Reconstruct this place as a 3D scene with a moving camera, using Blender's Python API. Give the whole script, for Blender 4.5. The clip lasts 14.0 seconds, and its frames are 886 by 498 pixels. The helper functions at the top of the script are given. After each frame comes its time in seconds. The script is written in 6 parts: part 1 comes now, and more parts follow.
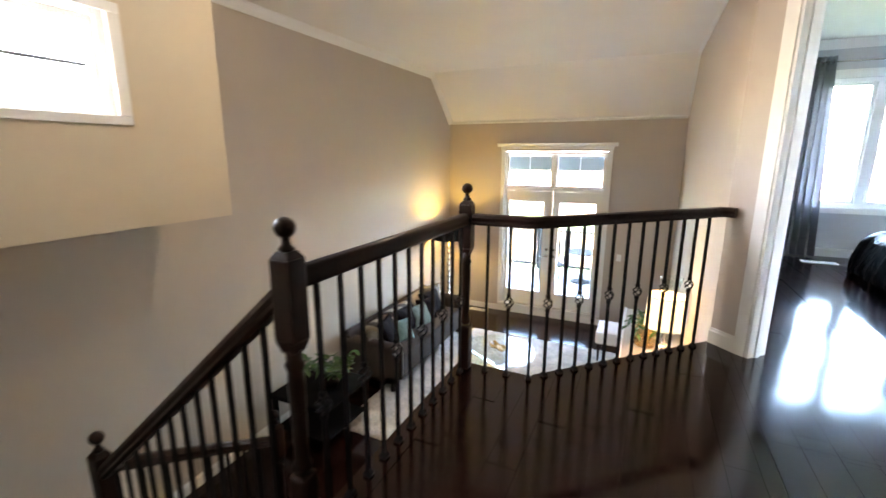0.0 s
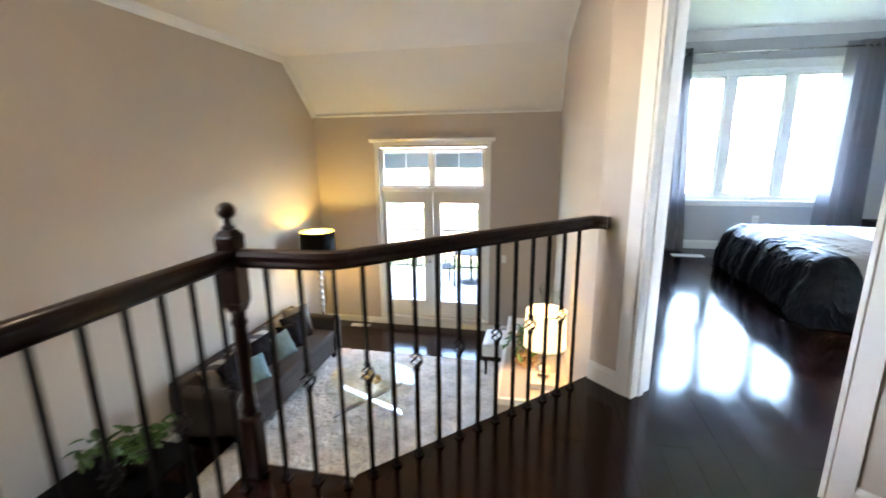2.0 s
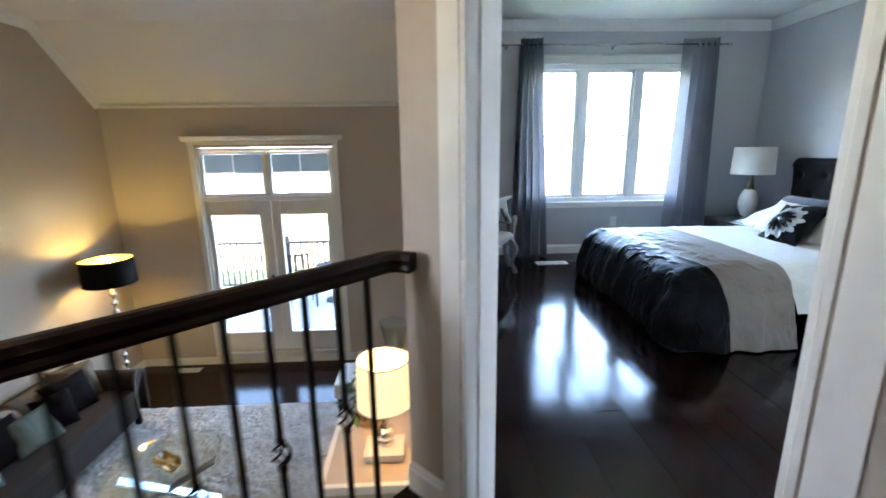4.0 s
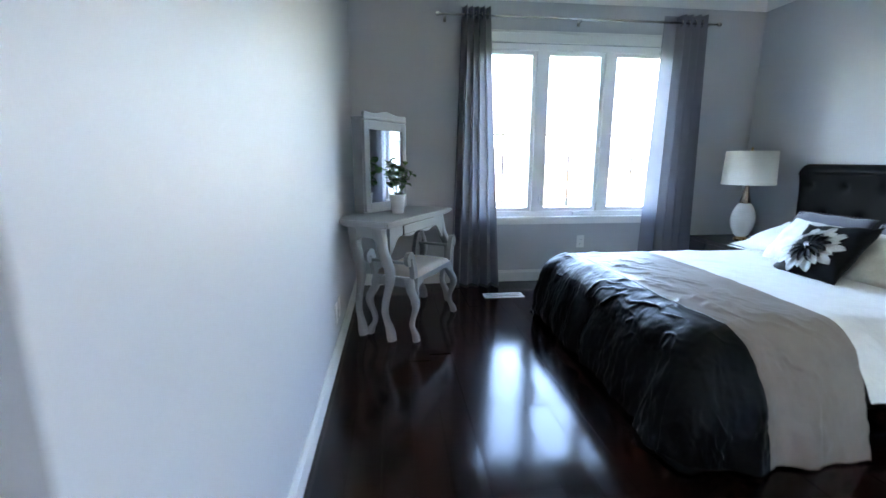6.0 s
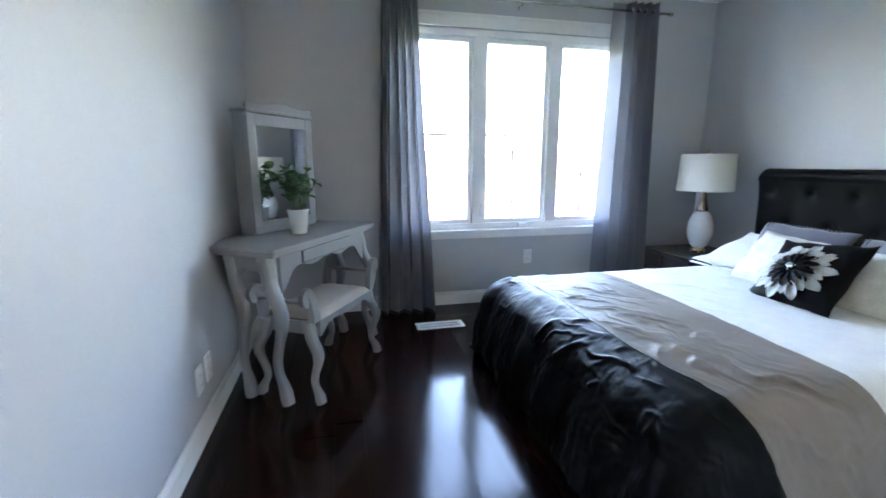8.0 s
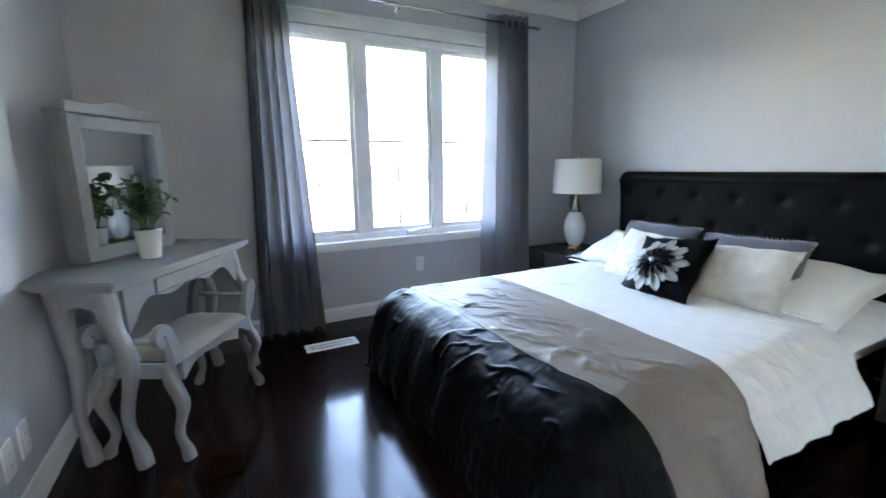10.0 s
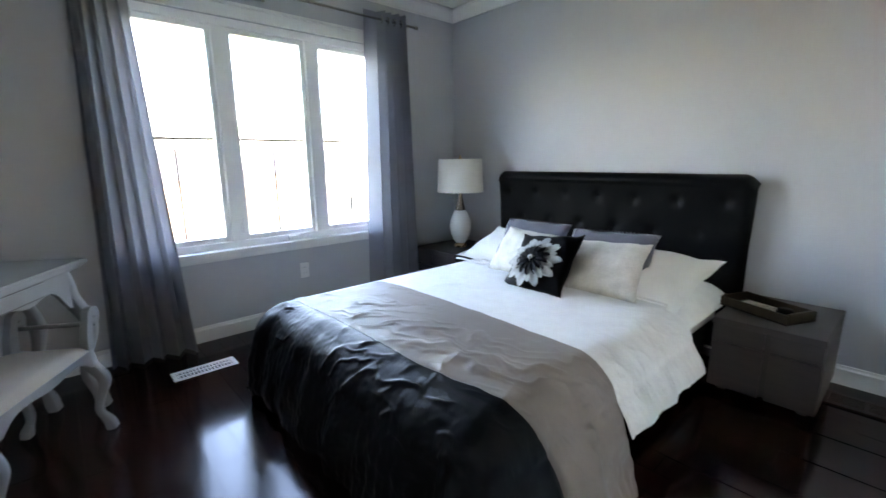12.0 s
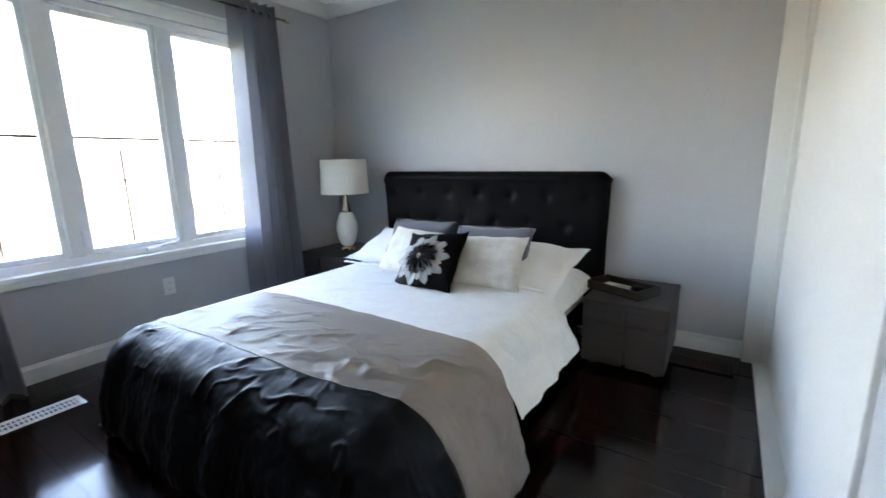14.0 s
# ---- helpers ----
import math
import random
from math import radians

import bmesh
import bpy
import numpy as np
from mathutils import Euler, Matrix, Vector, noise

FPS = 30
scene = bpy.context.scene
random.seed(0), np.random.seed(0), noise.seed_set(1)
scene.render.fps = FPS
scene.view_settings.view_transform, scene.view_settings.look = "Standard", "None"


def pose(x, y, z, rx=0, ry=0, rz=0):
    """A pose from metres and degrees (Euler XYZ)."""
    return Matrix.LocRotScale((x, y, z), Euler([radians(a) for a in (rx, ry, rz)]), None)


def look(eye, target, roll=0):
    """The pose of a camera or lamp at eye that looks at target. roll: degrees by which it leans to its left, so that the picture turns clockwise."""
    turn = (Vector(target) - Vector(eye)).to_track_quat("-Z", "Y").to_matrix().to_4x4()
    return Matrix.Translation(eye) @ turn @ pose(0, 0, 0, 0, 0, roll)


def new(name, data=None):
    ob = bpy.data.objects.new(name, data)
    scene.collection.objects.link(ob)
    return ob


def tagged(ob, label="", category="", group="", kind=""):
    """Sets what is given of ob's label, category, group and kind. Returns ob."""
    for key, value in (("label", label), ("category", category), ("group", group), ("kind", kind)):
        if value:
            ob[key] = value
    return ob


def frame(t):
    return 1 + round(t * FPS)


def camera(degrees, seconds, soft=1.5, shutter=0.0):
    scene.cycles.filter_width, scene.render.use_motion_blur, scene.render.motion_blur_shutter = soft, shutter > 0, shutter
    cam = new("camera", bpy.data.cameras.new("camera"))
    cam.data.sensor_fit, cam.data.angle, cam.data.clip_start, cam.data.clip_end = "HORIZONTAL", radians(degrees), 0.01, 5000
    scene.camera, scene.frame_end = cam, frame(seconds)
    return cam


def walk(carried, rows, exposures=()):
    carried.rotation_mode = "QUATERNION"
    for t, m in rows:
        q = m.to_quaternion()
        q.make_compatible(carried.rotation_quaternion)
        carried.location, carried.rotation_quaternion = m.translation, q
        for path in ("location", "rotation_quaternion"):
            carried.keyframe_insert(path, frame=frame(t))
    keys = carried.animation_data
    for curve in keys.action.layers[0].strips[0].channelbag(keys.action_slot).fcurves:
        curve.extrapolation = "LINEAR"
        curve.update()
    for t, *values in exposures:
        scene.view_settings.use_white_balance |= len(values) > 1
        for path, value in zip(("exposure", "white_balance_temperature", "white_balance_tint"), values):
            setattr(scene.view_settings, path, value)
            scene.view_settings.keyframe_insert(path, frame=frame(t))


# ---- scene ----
cam = camera(91.4, 14.0, shutter=0.8)
PATH = [
    (0, (-4.342, -6.717, 1.22), (-5.164, -4.946, 0.791), 0.2),
    (0.5, (-4.337, -6.507, 1.221), (-5.08, -4.701, 0.789), 0.1),
    (1, (-4.297, -6.268, 1.221), (-4.938, -4.425, 0.784), -0.2),
    (1.5, (-4.244, -6.054, 1.225), (-4.771, -4.176, 0.781), -0.5),
    (2, (-4.183, -5.815, 1.234), (-4.593, -3.91, 0.786), -0.6),
    (2.5, (-4.11, -5.585, 1.222), (-4.395, -3.657, 0.773), -0.6),
    (3, (-4.011, -5.351, 1.208), (-4.175, -3.409, 0.76), -0.6),
    (3.5, (-3.908, -5.129, 1.22), (-3.946, -3.181, 0.77), -0.8),
    (4, (-3.795, -4.888, 1.21), (-3.708, -2.941, 0.761), -0.8),
    (6.5, (-3.234, -3.626, 1.096), (-3.013, -1.678, 0.704), 0.1),
    (7, (-3.168, -3.467, 1.1), (-2.932, -1.52, 0.71), 0.0),
    (7.5, (-3.1, -3.343, 1.115), (-2.775, -1.408, 0.726), 0.0),
    (8, (-3.055, -3.263, 1.122), (-2.617, -1.351, 0.732), -0.0),
    (10.5, (-2.985, -3.146, 1.147), (-1.98, -1.46, 0.762), -0.7),
    (11, (-2.964, -3.134, 1.189), (-1.86, -1.516, 0.784), -0.5),
    (11.5, (-2.958, -3.13, 1.184), (-1.75, -1.588, 0.782), -0.6),
    (12, (-2.952, -3.122, 1.182), (-1.644, -1.663, 0.779), -0.7),
    (12.5, (-2.95, -3.115, 1.182), (-1.547, -1.748, 0.778), -0.7),
    (13, (-2.94, -3.114, 1.174), (-1.453, -1.838, 0.773), -0.8),
    (13.5, (-2.941, -3.108, 1.176), (-1.373, -1.933, 0.774), -0.9),
    (14, (-2.934, -3.117, 1.171), (-1.297, -2.041, 0.768), -1.0),
]
walk(cam, [(t, look(eye, target, roll)) for t, eye, target, roll in PATH], [(0.0, 7.06, 7350, 16), (1.5, 7.06, 7200, 15), (3.0, 6.52, 7000, 15), (4.0, 6.14, 6800, 14), (6.5, 6.11, 6800, 16), (8.0, 6.13, 7150, 18), (10.5, 6.0, 7450, 19), (11.0, 5.93, 7550, 20), (14.0, 5.88, 7800, 20)])

# ---- world, sun and light ----
FLOOR2 = -1.64      # the living room's floor, below the hall's floor at 0
CEIL = 2.50
world = bpy.data.worlds.new("world")
scene.world = world
world.use_nodes = True
wn = world.node_tree.nodes
sky = wn.new("ShaderNodeTexSky")
sky.sky_type = "NISHITA"
sky.sun_disc = False
sky.sun_elevation = radians(42)
sky.sun_rotation = radians(200)
sky.air_density, sky.dust_density, sky.ozone_density = 1.0, 1.5, 1.0
world.node_tree.links.new(sky.outputs[0], wn["Background"].inputs[0])
wn["Background"].inputs[1].default_value = 0.15

sun_data = bpy.data.lights.new("sun", "SUN")
sun_data.energy, sun_data.angle, sun_data.color = 0.8, radians(10), (1.0, 0.95, 0.88)
sun = new("sun", sun_data)
sun.matrix_world = look((-9, -25, 25), (-3, 0, 0))
# the sky's light in the opening of the window above the stairs
stair_sky = bpy.data.lights.new("stair_window_light", "AREA")
stair_sky.shape, stair_sky.size, stair_sky.size_y = "RECTANGLE", 0.95, 0.42
stair_sky.energy, stair_sky.color = 0.36, (0.86, 0.92, 1.0)
stair_light = new("stair_window_light", stair_sky)
stair_light.matrix_world = look((-7.0, -5.80, 1.66), (-3.0, -5.6, 0.9))


# ---- materials ----
def material(name, colour, rough=0.5, metal=0.0, vary=0.08, scale=6.0, bump=0.0, bump_scale=80.0, each=0.0, stretch=(1, 1, 1), coat=0.0, sheen=0.0, spec=0.5, thin=0.0):
    """A surface with variation at two scales, a fine relief, and a shift of tone from piece to piece."""
    m = bpy.data.materials.new(name)
    m.use_nodes = True
    nt = m.node_tree
    nd, ln = nt.nodes, nt.links
    b = nd["Principled BSDF"]
    b.inputs["Roughness"].default_value = rough
    b.inputs["Metallic"].default_value = metal
    b.inputs["Coat Weight"].default_value = coat
    b.inputs["Coat Roughness"].default_value = 0.1
    b.inputs["Sheen Weight"].default_value = sheen
    b.inputs["Specular IOR Level"].default_value = spec
    tc = nd.new("ShaderNodeTexCoord")
    mp = nd.new("ShaderNodeMapping")
    mp.inputs["Scale"].default_value = stretch
    ln.new(tc.outputs["Object"], mp.inputs["Vector"])
    n1 = nd.new("ShaderNodeTexNoise")
    n1.inputs["Scale"].default_value, n1.inputs["Detail"].default_value = scale, 4
    n2 = nd.new("ShaderNodeTexNoise")
    n2.inputs["Scale"].default_value, n2.inputs["Detail"].default_value = scale * 9, 3
    ln.new(mp.outputs[0], n1.inputs["Vector"])
    ln.new(mp.outputs[0], n2.inputs["Vector"])
    add = nd.new("ShaderNodeMath")
    add.operation = "MULTIPLY_ADD"
    ln.new(n2.outputs["Fac"], add.inputs[0])
    add.inputs[1].default_value = 0.5
    ln.new(n1.outputs["Fac"], add.inputs[2])
    val = nd.new("ShaderNodeMath")
    val.operation = "MULTIPLY_ADD"
    ln.new(add.outputs[0], val.inputs[0])
    val.inputs[1].default_value = vary * 2.4
    val.inputs[2].default_value = 1 - vary * 1.8
    last = val.outputs[0]
    if each:
        info = nd.new("ShaderNodeObjectInfo")
        e = nd.new("ShaderNodeMath")
        e.operation = "MULTIPLY_ADD"
        ln.new(info.outputs["Random"], e.inputs[0])
        e.inputs[1].default_value, e.inputs[2].default_value = 2 * each, 1 - each
        k = nd.new("ShaderNodeMath")
        k.operation = "MULTIPLY"
        ln.new(e.outputs[0], k.inputs[0])
        ln.new(last, k.inputs[1])
        last = k.outputs[0]
    vm = nd.new("ShaderNodeVectorMath")
    vm.operation = "SCALE"
    vm.inputs[0].default_value = colour
    ln.new(last, vm.inputs["Scale"])
    ln.new(vm.outputs[0], b.inputs["Base Color"])
    if bump:
        n3 = nd.new("ShaderNodeTexNoise")
        n3.inputs["Scale"].default_value, n3.inputs["Detail"].default_value = bump_scale, 4
        ln.new(mp.outputs[0], n3.inputs["Vector"])
        bp = nd.new("ShaderNodeBump")
        bp.inputs["Strength"].default_value, bp.inputs["Distance"].default_value = bump, 0.004
        ln.new(n3.outputs["Fac"], bp.inputs["Height"])
        ln.new(bp.outputs[0], b.inputs["Normal"])
    r = nd.new("ShaderNodeMath")
    r.operation = "MULTIPLY_ADD"
    ln.new(n1.outputs["Fac"], r.inputs[0])
    r.inputs[1].default_value, r.inputs[2].default_value = rough * 0.3, rough * 0.85
    if each:
        rr = nd.new("ShaderNodeMath")
        rr.operation = "MULTIPLY_ADD"
        ln.new(info.outputs["Random"], rr.inputs[0])
        rr.inputs[1].default_value = rough * 0.5
        ln.new(r.outputs[0], rr.inputs[2])
        r = rr
        val2 = nd.new("ShaderNodeMath")
        val2.operation = "SUBTRACT"
        ln.new(r.outputs[0], val2.inputs[0])
        val2.inputs[1].default_value = rough * 0.25
        r = val2
    ln.new(r.outputs[0], b.inputs["Roughness"])
    if thin:
        tr = nd.new("ShaderNodeBsdfTranslucent")
        tint = nd.new("ShaderNodeVectorMath")
        tint.operation = "SCALE"
        tint.inputs["Scale"].default_value = 2.2
        ln.new(vm.outputs[0], tint.inputs[0])
        ln.new(tint.outputs[0], tr.inputs[0])
        mix = nd.new("ShaderNodeMixShader")
        mix.inputs[0].default_value = thin
        ln.new(b.outputs[0], mix.inputs[1])
        ln.new(tr.outputs[0], mix.inputs[2])
        ln.new(mix.outputs[0], nd["Material Output"].inputs[0])
    return m


def glow(name, colour, strength):
    m = bpy.data.materials.new(name)
    m.use_nodes = True
    b = m.node_tree.nodes["Principled BSDF"]
    b.inputs["Base Color"].default_value = (*colour, 1)
    b.inputs["Emission Color"].default_value = (*colour, 1)
    b.inputs["Emission Strength"].default_value = strength
    return m


def pane_glass(name, tint=(0.96, 0.98, 0.98)):
    """Thin clear glass: lets light straight through and mirrors a little of it."""
    m = bpy.data.materials.new(name)
    m.use_nodes = True
    nt = m.node_tree
    for n in list(nt.nodes):
        nt.nodes.remove(n)
    out = nt.nodes.new("ShaderNodeOutputMaterial")
    mix = nt.nodes.new("ShaderNodeMixShader")
    tr = nt.nodes.new("ShaderNodeBsdfTransparent")
    gl = nt.nodes.new("ShaderNodeBsdfGlossy")
    lw = nt.nodes.new("ShaderNodeLayerWeight")
    lw.inputs[0].default_value = 0.5
    pw = nt.nodes.new("ShaderNodeMath")
    pw.operation = "POWER"
    pw.inputs[1].default_value = 4.0
    fr = nt.nodes.new("ShaderNodeMath")
    fr.operation = "MULTIPLY_ADD"
    fr.inputs[1].default_value, fr.inputs[2].default_value = 0.75, 0.04
    nt.links.new(lw.outputs["Facing"], pw.inputs[0])
    nt.links.new(pw.outputs[0], fr.inputs[0])
    tr.inputs[0].default_value = (*tint, 1)
    gl.inputs["Roughness"].default_value = 0.02
    nt.links.new(fr.outputs[0], mix.inputs[0])
    nt.links.new(tr.outputs[0], mix.inputs[1])
    nt.links.new(gl.outputs[0], mix.inputs[2])
    nt.links.new(mix.outputs[0], out.inputs[0])
    return m


M_TAUPE = material("taupe_wall_paint", (0.495, 0.432, 0.375), 0.55, vary=0.03, scale=1.5, bump=0.08, bump_scale=160)
# Wall paint made lighter and yellower for the warm light on the box.
M_WARM_LIT_WALL = material("warm_lit_wall_paint", (0.62, 0.53, 0.40), 0.55, vary=0.03, scale=1.5, bump=0.08, bump_scale=160)
M_MUNTIN = material("dark_grille_bar", (0.10, 0.10, 0.11), 0.5)
M_GREY = material("grey_blue_wall_paint", (0.48, 0.49, 0.51), 0.55, vary=0.03, scale=1.5, bump=0.08, bump_scale=160)
M_CEIL = material("ceiling_paint", (0.80, 0.78, 0.74), 0.8, vary=0.03, scale=2, bump=0.15, bump_scale=120)
M_TRIM = material("white_trim_paint", (0.78, 0.78, 0.76), 0.35, vary=0.03, scale=4)
M_VINYL = material("white_vinyl", (0.91, 0.91, 0.91), 0.3, vary=0.02, scale=3)
M_PLANK = material("dark_hardwood", (0.0105, 0.0031, 0.0021), 0.115, vary=0.38, scale=5, bump=0.04, bump_scale=30, each=0.24, stretch=(9, 1, 1), spec=0.31)
M_JOINT = material("floor_joint", (0.008, 0.005, 0.004), 0.6)
M_WOOD = material("espresso_wood", (0.014, 0.0050, 0.0030), 0.30, vary=0.4, scale=7, bump=0.05, bump_scale=60, stretch=(1, 1, 0.2), spec=0.26)
M_IRON = material("black_iron", (0.0045, 0.004, 0.004), 0.45, metal=0.0, spec=0.2, vary=0.2, scale=20, bump=0.1)
M_GLASS = pane_glass("window_glass")
# White paint taken down to mid grey; the dim corner's shade is in the colour.
M_SHADED_WHITE_WOOD = material("shaded_white_wood", (0.235, 0.246, 0.254), 0.45, vary=0.06, scale=9, bump=0.05, bump_scale=60)
M_CURTAIN = material("grey_satin_curtain", (0.205, 0.21, 0.24), 0.44, vary=0.05, scale=12, bump=0.05, bump_scale=500, spec=0.4, thin=0.15)
M_STEEL = material("brushed_nickel", (0.62, 0.60, 0.57), 0.25, metal=1.0, vary=0.05, scale=30)
M_BRASS = material("brushed_brass", (0.50, 0.36, 0.20), 0.28, metal=1.0, vary=0.08, scale=30)
M_BLACKSATIN = material("black_satin_cloth", (0.0042, 0.0052, 0.0070), 0.42, vary=0.15, scale=10, bump=0.06, bump_scale=400, spec=0.11)
M_TAN = material("taupe_satin_cloth", (0.285, 0.240, 0.214), 0.55, vary=0.05, scale=10, bump=0.10, bump_scale=400, spec=0.3)
M_WHITECLOTH = material("white_cotton", (0.84, 0.83, 0.82), 0.75, vary=0.07, scale=14, bump=0.8, bump_scale=38, sheen=0.1)
M_SHAM = material("white_sham_cotton", (0.80, 0.79, 0.77), 0.75, vary=0.03, scale=8, bump=0.12, bump_scale=300, sheen=0.1)
M_DAMASK = material("cream_damask", (0.62, 0.59, 0.54), 0.6, vary=0.26, scale=13, bump=0.3, bump_scale=50, sheen=0.2)
M_GREYCLOTH = material("grey_velvet", (0.075, 0.075, 0.105), 0.6, vary=0.12, scale=30, bump=0.2, bump_scale=300, sheen=0.4)
M_LEATHER = material("black_leatherette", (0.0034, 0.0036, 0.0042), 0.52, vary=0.15, scale=8, bump=0.12, bump_scale=220, spec=0.075)
M_GREYWOOD = material("grey_brown_wood", (0.050, 0.042, 0.039), 0.5, vary=0.25, scale=5, bump=0.08, bump_scale=50, stretch=(1, 1, 6))
M_DARKGAP = material("shadow_gap_wood", (0.04, 0.035, 0.032), 0.6)
M_SHADE = material("cream_lampshade", (0.74, 0.72, 0.67), 0.8, vary=0.04, scale=40, bump=0.2, bump_scale=400)
M_CERAMIC = material("white_ceramic", (0.75, 0.76, 0.76), 0.15, vary=0.02, scale=5, coat=0.4)
M_LEAF = material("green_leaf", (0.048, 0.115, 0.026), 0.45, vary=0.3, scale=20, each=0.25)
M_SOIL = material("potting_soil", (0.03, 0.02, 0.015), 0.95, vary=0.4, scale=60, bump=0.6)
M_MIRROR = material("mirror_silver", (0.90, 0.91, 0.91), 0.03, metal=1.0, vary=0.0)
M_SOFA = material("grey_linen_sofa", (0.054, 0.043, 0.038), 0.85, vary=0.10, scale=30, bump=0.3, bump_scale=500, spec=0.2)
M_PIPING = material("light_piping", (0.19, 0.175, 0.165), 0.6)
M_DARKCUSH = material("dark_plum_cushion", (0.006, 0.0035, 0.005), 0.75, vary=0.2, scale=20, bump=0.2, bump_scale=300, spec=0.08)
M_TEAL = material("pale_teal_cushion", (0.17, 0.30, 0.33), 0.7, vary=0.1, scale=25, bump=0.3, bump_scale=200)
M_BROWNCUSH = material("bronze_cushion", (0.12, 0.085, 0.05), 0.55, vary=0.15, scale=20, bump=0.2, bump_scale=200)
M_RUG = material("ivory_shag", (0.56, 0.51, 0.45), 0.95, vary=0.45, scale=5, bump=0.8, bump_scale=60)
M_BLADE = material("brushed_steel_blade", (0.55, 0.56, 0.56), 0.32, metal=1.0, vary=0.1, scale=20)
M_CHROME = material("chrome", (0.75, 0.75, 0.76), 0.08, metal=1.0, vary=0.02)
M_GOLD = material("antique_gold", (0.42, 0.25, 0.07), 0.3, metal=0.8, vary=0.35, scale=18, bump=0.5, bump_scale=40)
# Grey tint added to the panes only to weaken the daylight coming in.
M_DOORGLASS = pane_glass("daylight_dimming_glass", (0.66, 0.69, 0.70))
M_TABLEGLASS = pane_glass("table_glass", (0.94, 0.98, 0.97))
M_BLACKSHADE = material("black_drum_shade", (0.004, 0.004, 0.0045), 0.7, vary=0.1, spec=0.1, scale=30, bump=0.15, bump_scale=300)
M_SHADELINING = material("gold_shade_lining", (0.75, 0.58, 0.28), 0.4, metal=0.3, vary=0.05)
M_BULB = glow("warm_bulb", (1.0, 0.72, 0.36), 2.0)
M_LITSHADE = glow("lit_cream_shade", (1.0, 0.74, 0.40), 0.017)
M_WHITEUPH = material("white_upholstery", (0.70, 0.68, 0.65), 0.7, vary=0.05, scale=20, bump=0.2, bump_scale=200)
M_PLASTIC = material("white_plastic", (0.75, 0.75, 0.74), 0.35, vary=0.02)
M_DECK = material("painted_deck", (0.20, 0.21, 0.22), 0.7, vary=0.12, scale=6, stretch=(1, 6, 1))
M_PATIO = material("dark_patio_metal", (0.003, 0.004, 0.006), 0.6, spec=0.1)
M_GRASS = material("lawn", (0.07, 0.11, 0.04), 0.95, vary=0.3, scale=3, bump=0.5, bump_scale=20)
M_BRICK = material("pale_brick", (0.40, 0.28, 0.21), 0.85, vary=0.2, scale=4)
M_ROOF = material("grey_shingle", (0.16, 0.15, 0.15), 0.9, vary=0.25, scale=8)
M_FENCE = material("cedar_fence", (0.33, 0.22, 0.14), 0.8, vary=0.2, scale=5)
M_DARKPANE = material("dark_pane", (0.05, 0.06, 0.07), 0.1)


def translucent(name, colour, through_share):
    """A thin cloth that lets part of the light through."""
    m = bpy.data.materials.new(name)
    m.use_nodes = True
    nt = m.node_tree
    out = nt.nodes["Material Output"]
    b = nt.nodes["Principled BSDF"]
    b.inputs["Base Color"].default_value = (*colour, 1)
    b.inputs["Roughness"].default_value = 0.8
    tr = nt.nodes.new("ShaderNodeBsdfTranslucent")
    tr.inputs[0].default_value = (*colour, 1)
    n = nt.nodes.new("ShaderNodeTexNoise")
    n.inputs["Scale"].default_value = 40
    k = nt.nodes.new("ShaderNodeMath")
    k.operation = "MULTIPLY_ADD"
    k.inputs[1].default_value, k.inputs[2].default_value = 0.08, through_share - 0.04
    nt.links.new(n.outputs["Fac"], k.inputs[0])
    mix = nt.nodes.new("ShaderNodeMixShader")
    nt.links.new(k.outputs[0], mix.inputs[0])
    nt.links.new(b.outputs[0], mix.inputs[1])
    nt.links.new(tr.outputs[0], mix.inputs[2])
    nt.links.new(mix.outputs[0], out.inputs[0])
    return m


def striped(name, light, dark, per_metre):
    """A woven cloth with soft-edged bands of two colours across its width."""
    m = material(name, light, 0.75, bump=0.2, bump_scale=200)
    nd, ln = m.node_tree.nodes, m.node_tree.links
    tc = nd.new("ShaderNodeTexCoord")
    wv = nd.new("ShaderNodeTexWave")
    wv.bands_direction = "DIAGONAL"
    wv.inputs["Scale"].default_value, wv.inputs["Distortion"].default_value = per_metre, 0.6
    ramp = nd.new("ShaderNodeValToRGB")
    ramp.color_ramp.elements[0].position, ramp.color_ramp.elements[1].position = 0.42, 0.58
    ramp.color_ramp.elements[0].color, ramp.color_ramp.elements[1].color = (*dark, 1), (*light, 1)
    ln.new(tc.outputs["Object"], wv.inputs["Vector"])
    ln.new(wv.outputs["Fac"], ramp.inputs["Fac"])
    ln.new(ramp.outputs["Color"], nd["Principled BSDF"].inputs["Base Color"])
    return m


M_BLIND = translucent("white_blind", (0.60, 0.62, 0.63), 0.25)


# ---- building helpers ----
def link_mesh(name, bm, mat, parent=None, smooth=False):
    me = bpy.data.meshes.new(name)
    bmesh.ops.recalc_face_normals(bm, faces=bm.faces)
    bm.to_mesh(me)
    bm.free()
    for m in (mat if isinstance(mat, (list, tuple)) else [mat]):
        me.materials.append(m)
    if smooth:
        for p in me.polygons:
            p.use_smooth = True
    ob = new(name, me)
    if parent:
        ob.parent = parent
    return ob


def part(name, bm, mat, parent, label="", smooth=False):
    return tagged(link_mesh(name, bm, mat, parent, smooth), label)


def structure(name, bm, mat, label, category="", smooth=False):
    return tagged(link_mesh(name, bm, mat, None, smooth), label, category or name.split("_")[0], kind="structure")


def thing(name, m, label, category, group="", kind=""):
    ob = new(name)
    ob.empty_display_size = 0.1
    ob.matrix_world = m
    return tagged(ob, label, category, group, kind)


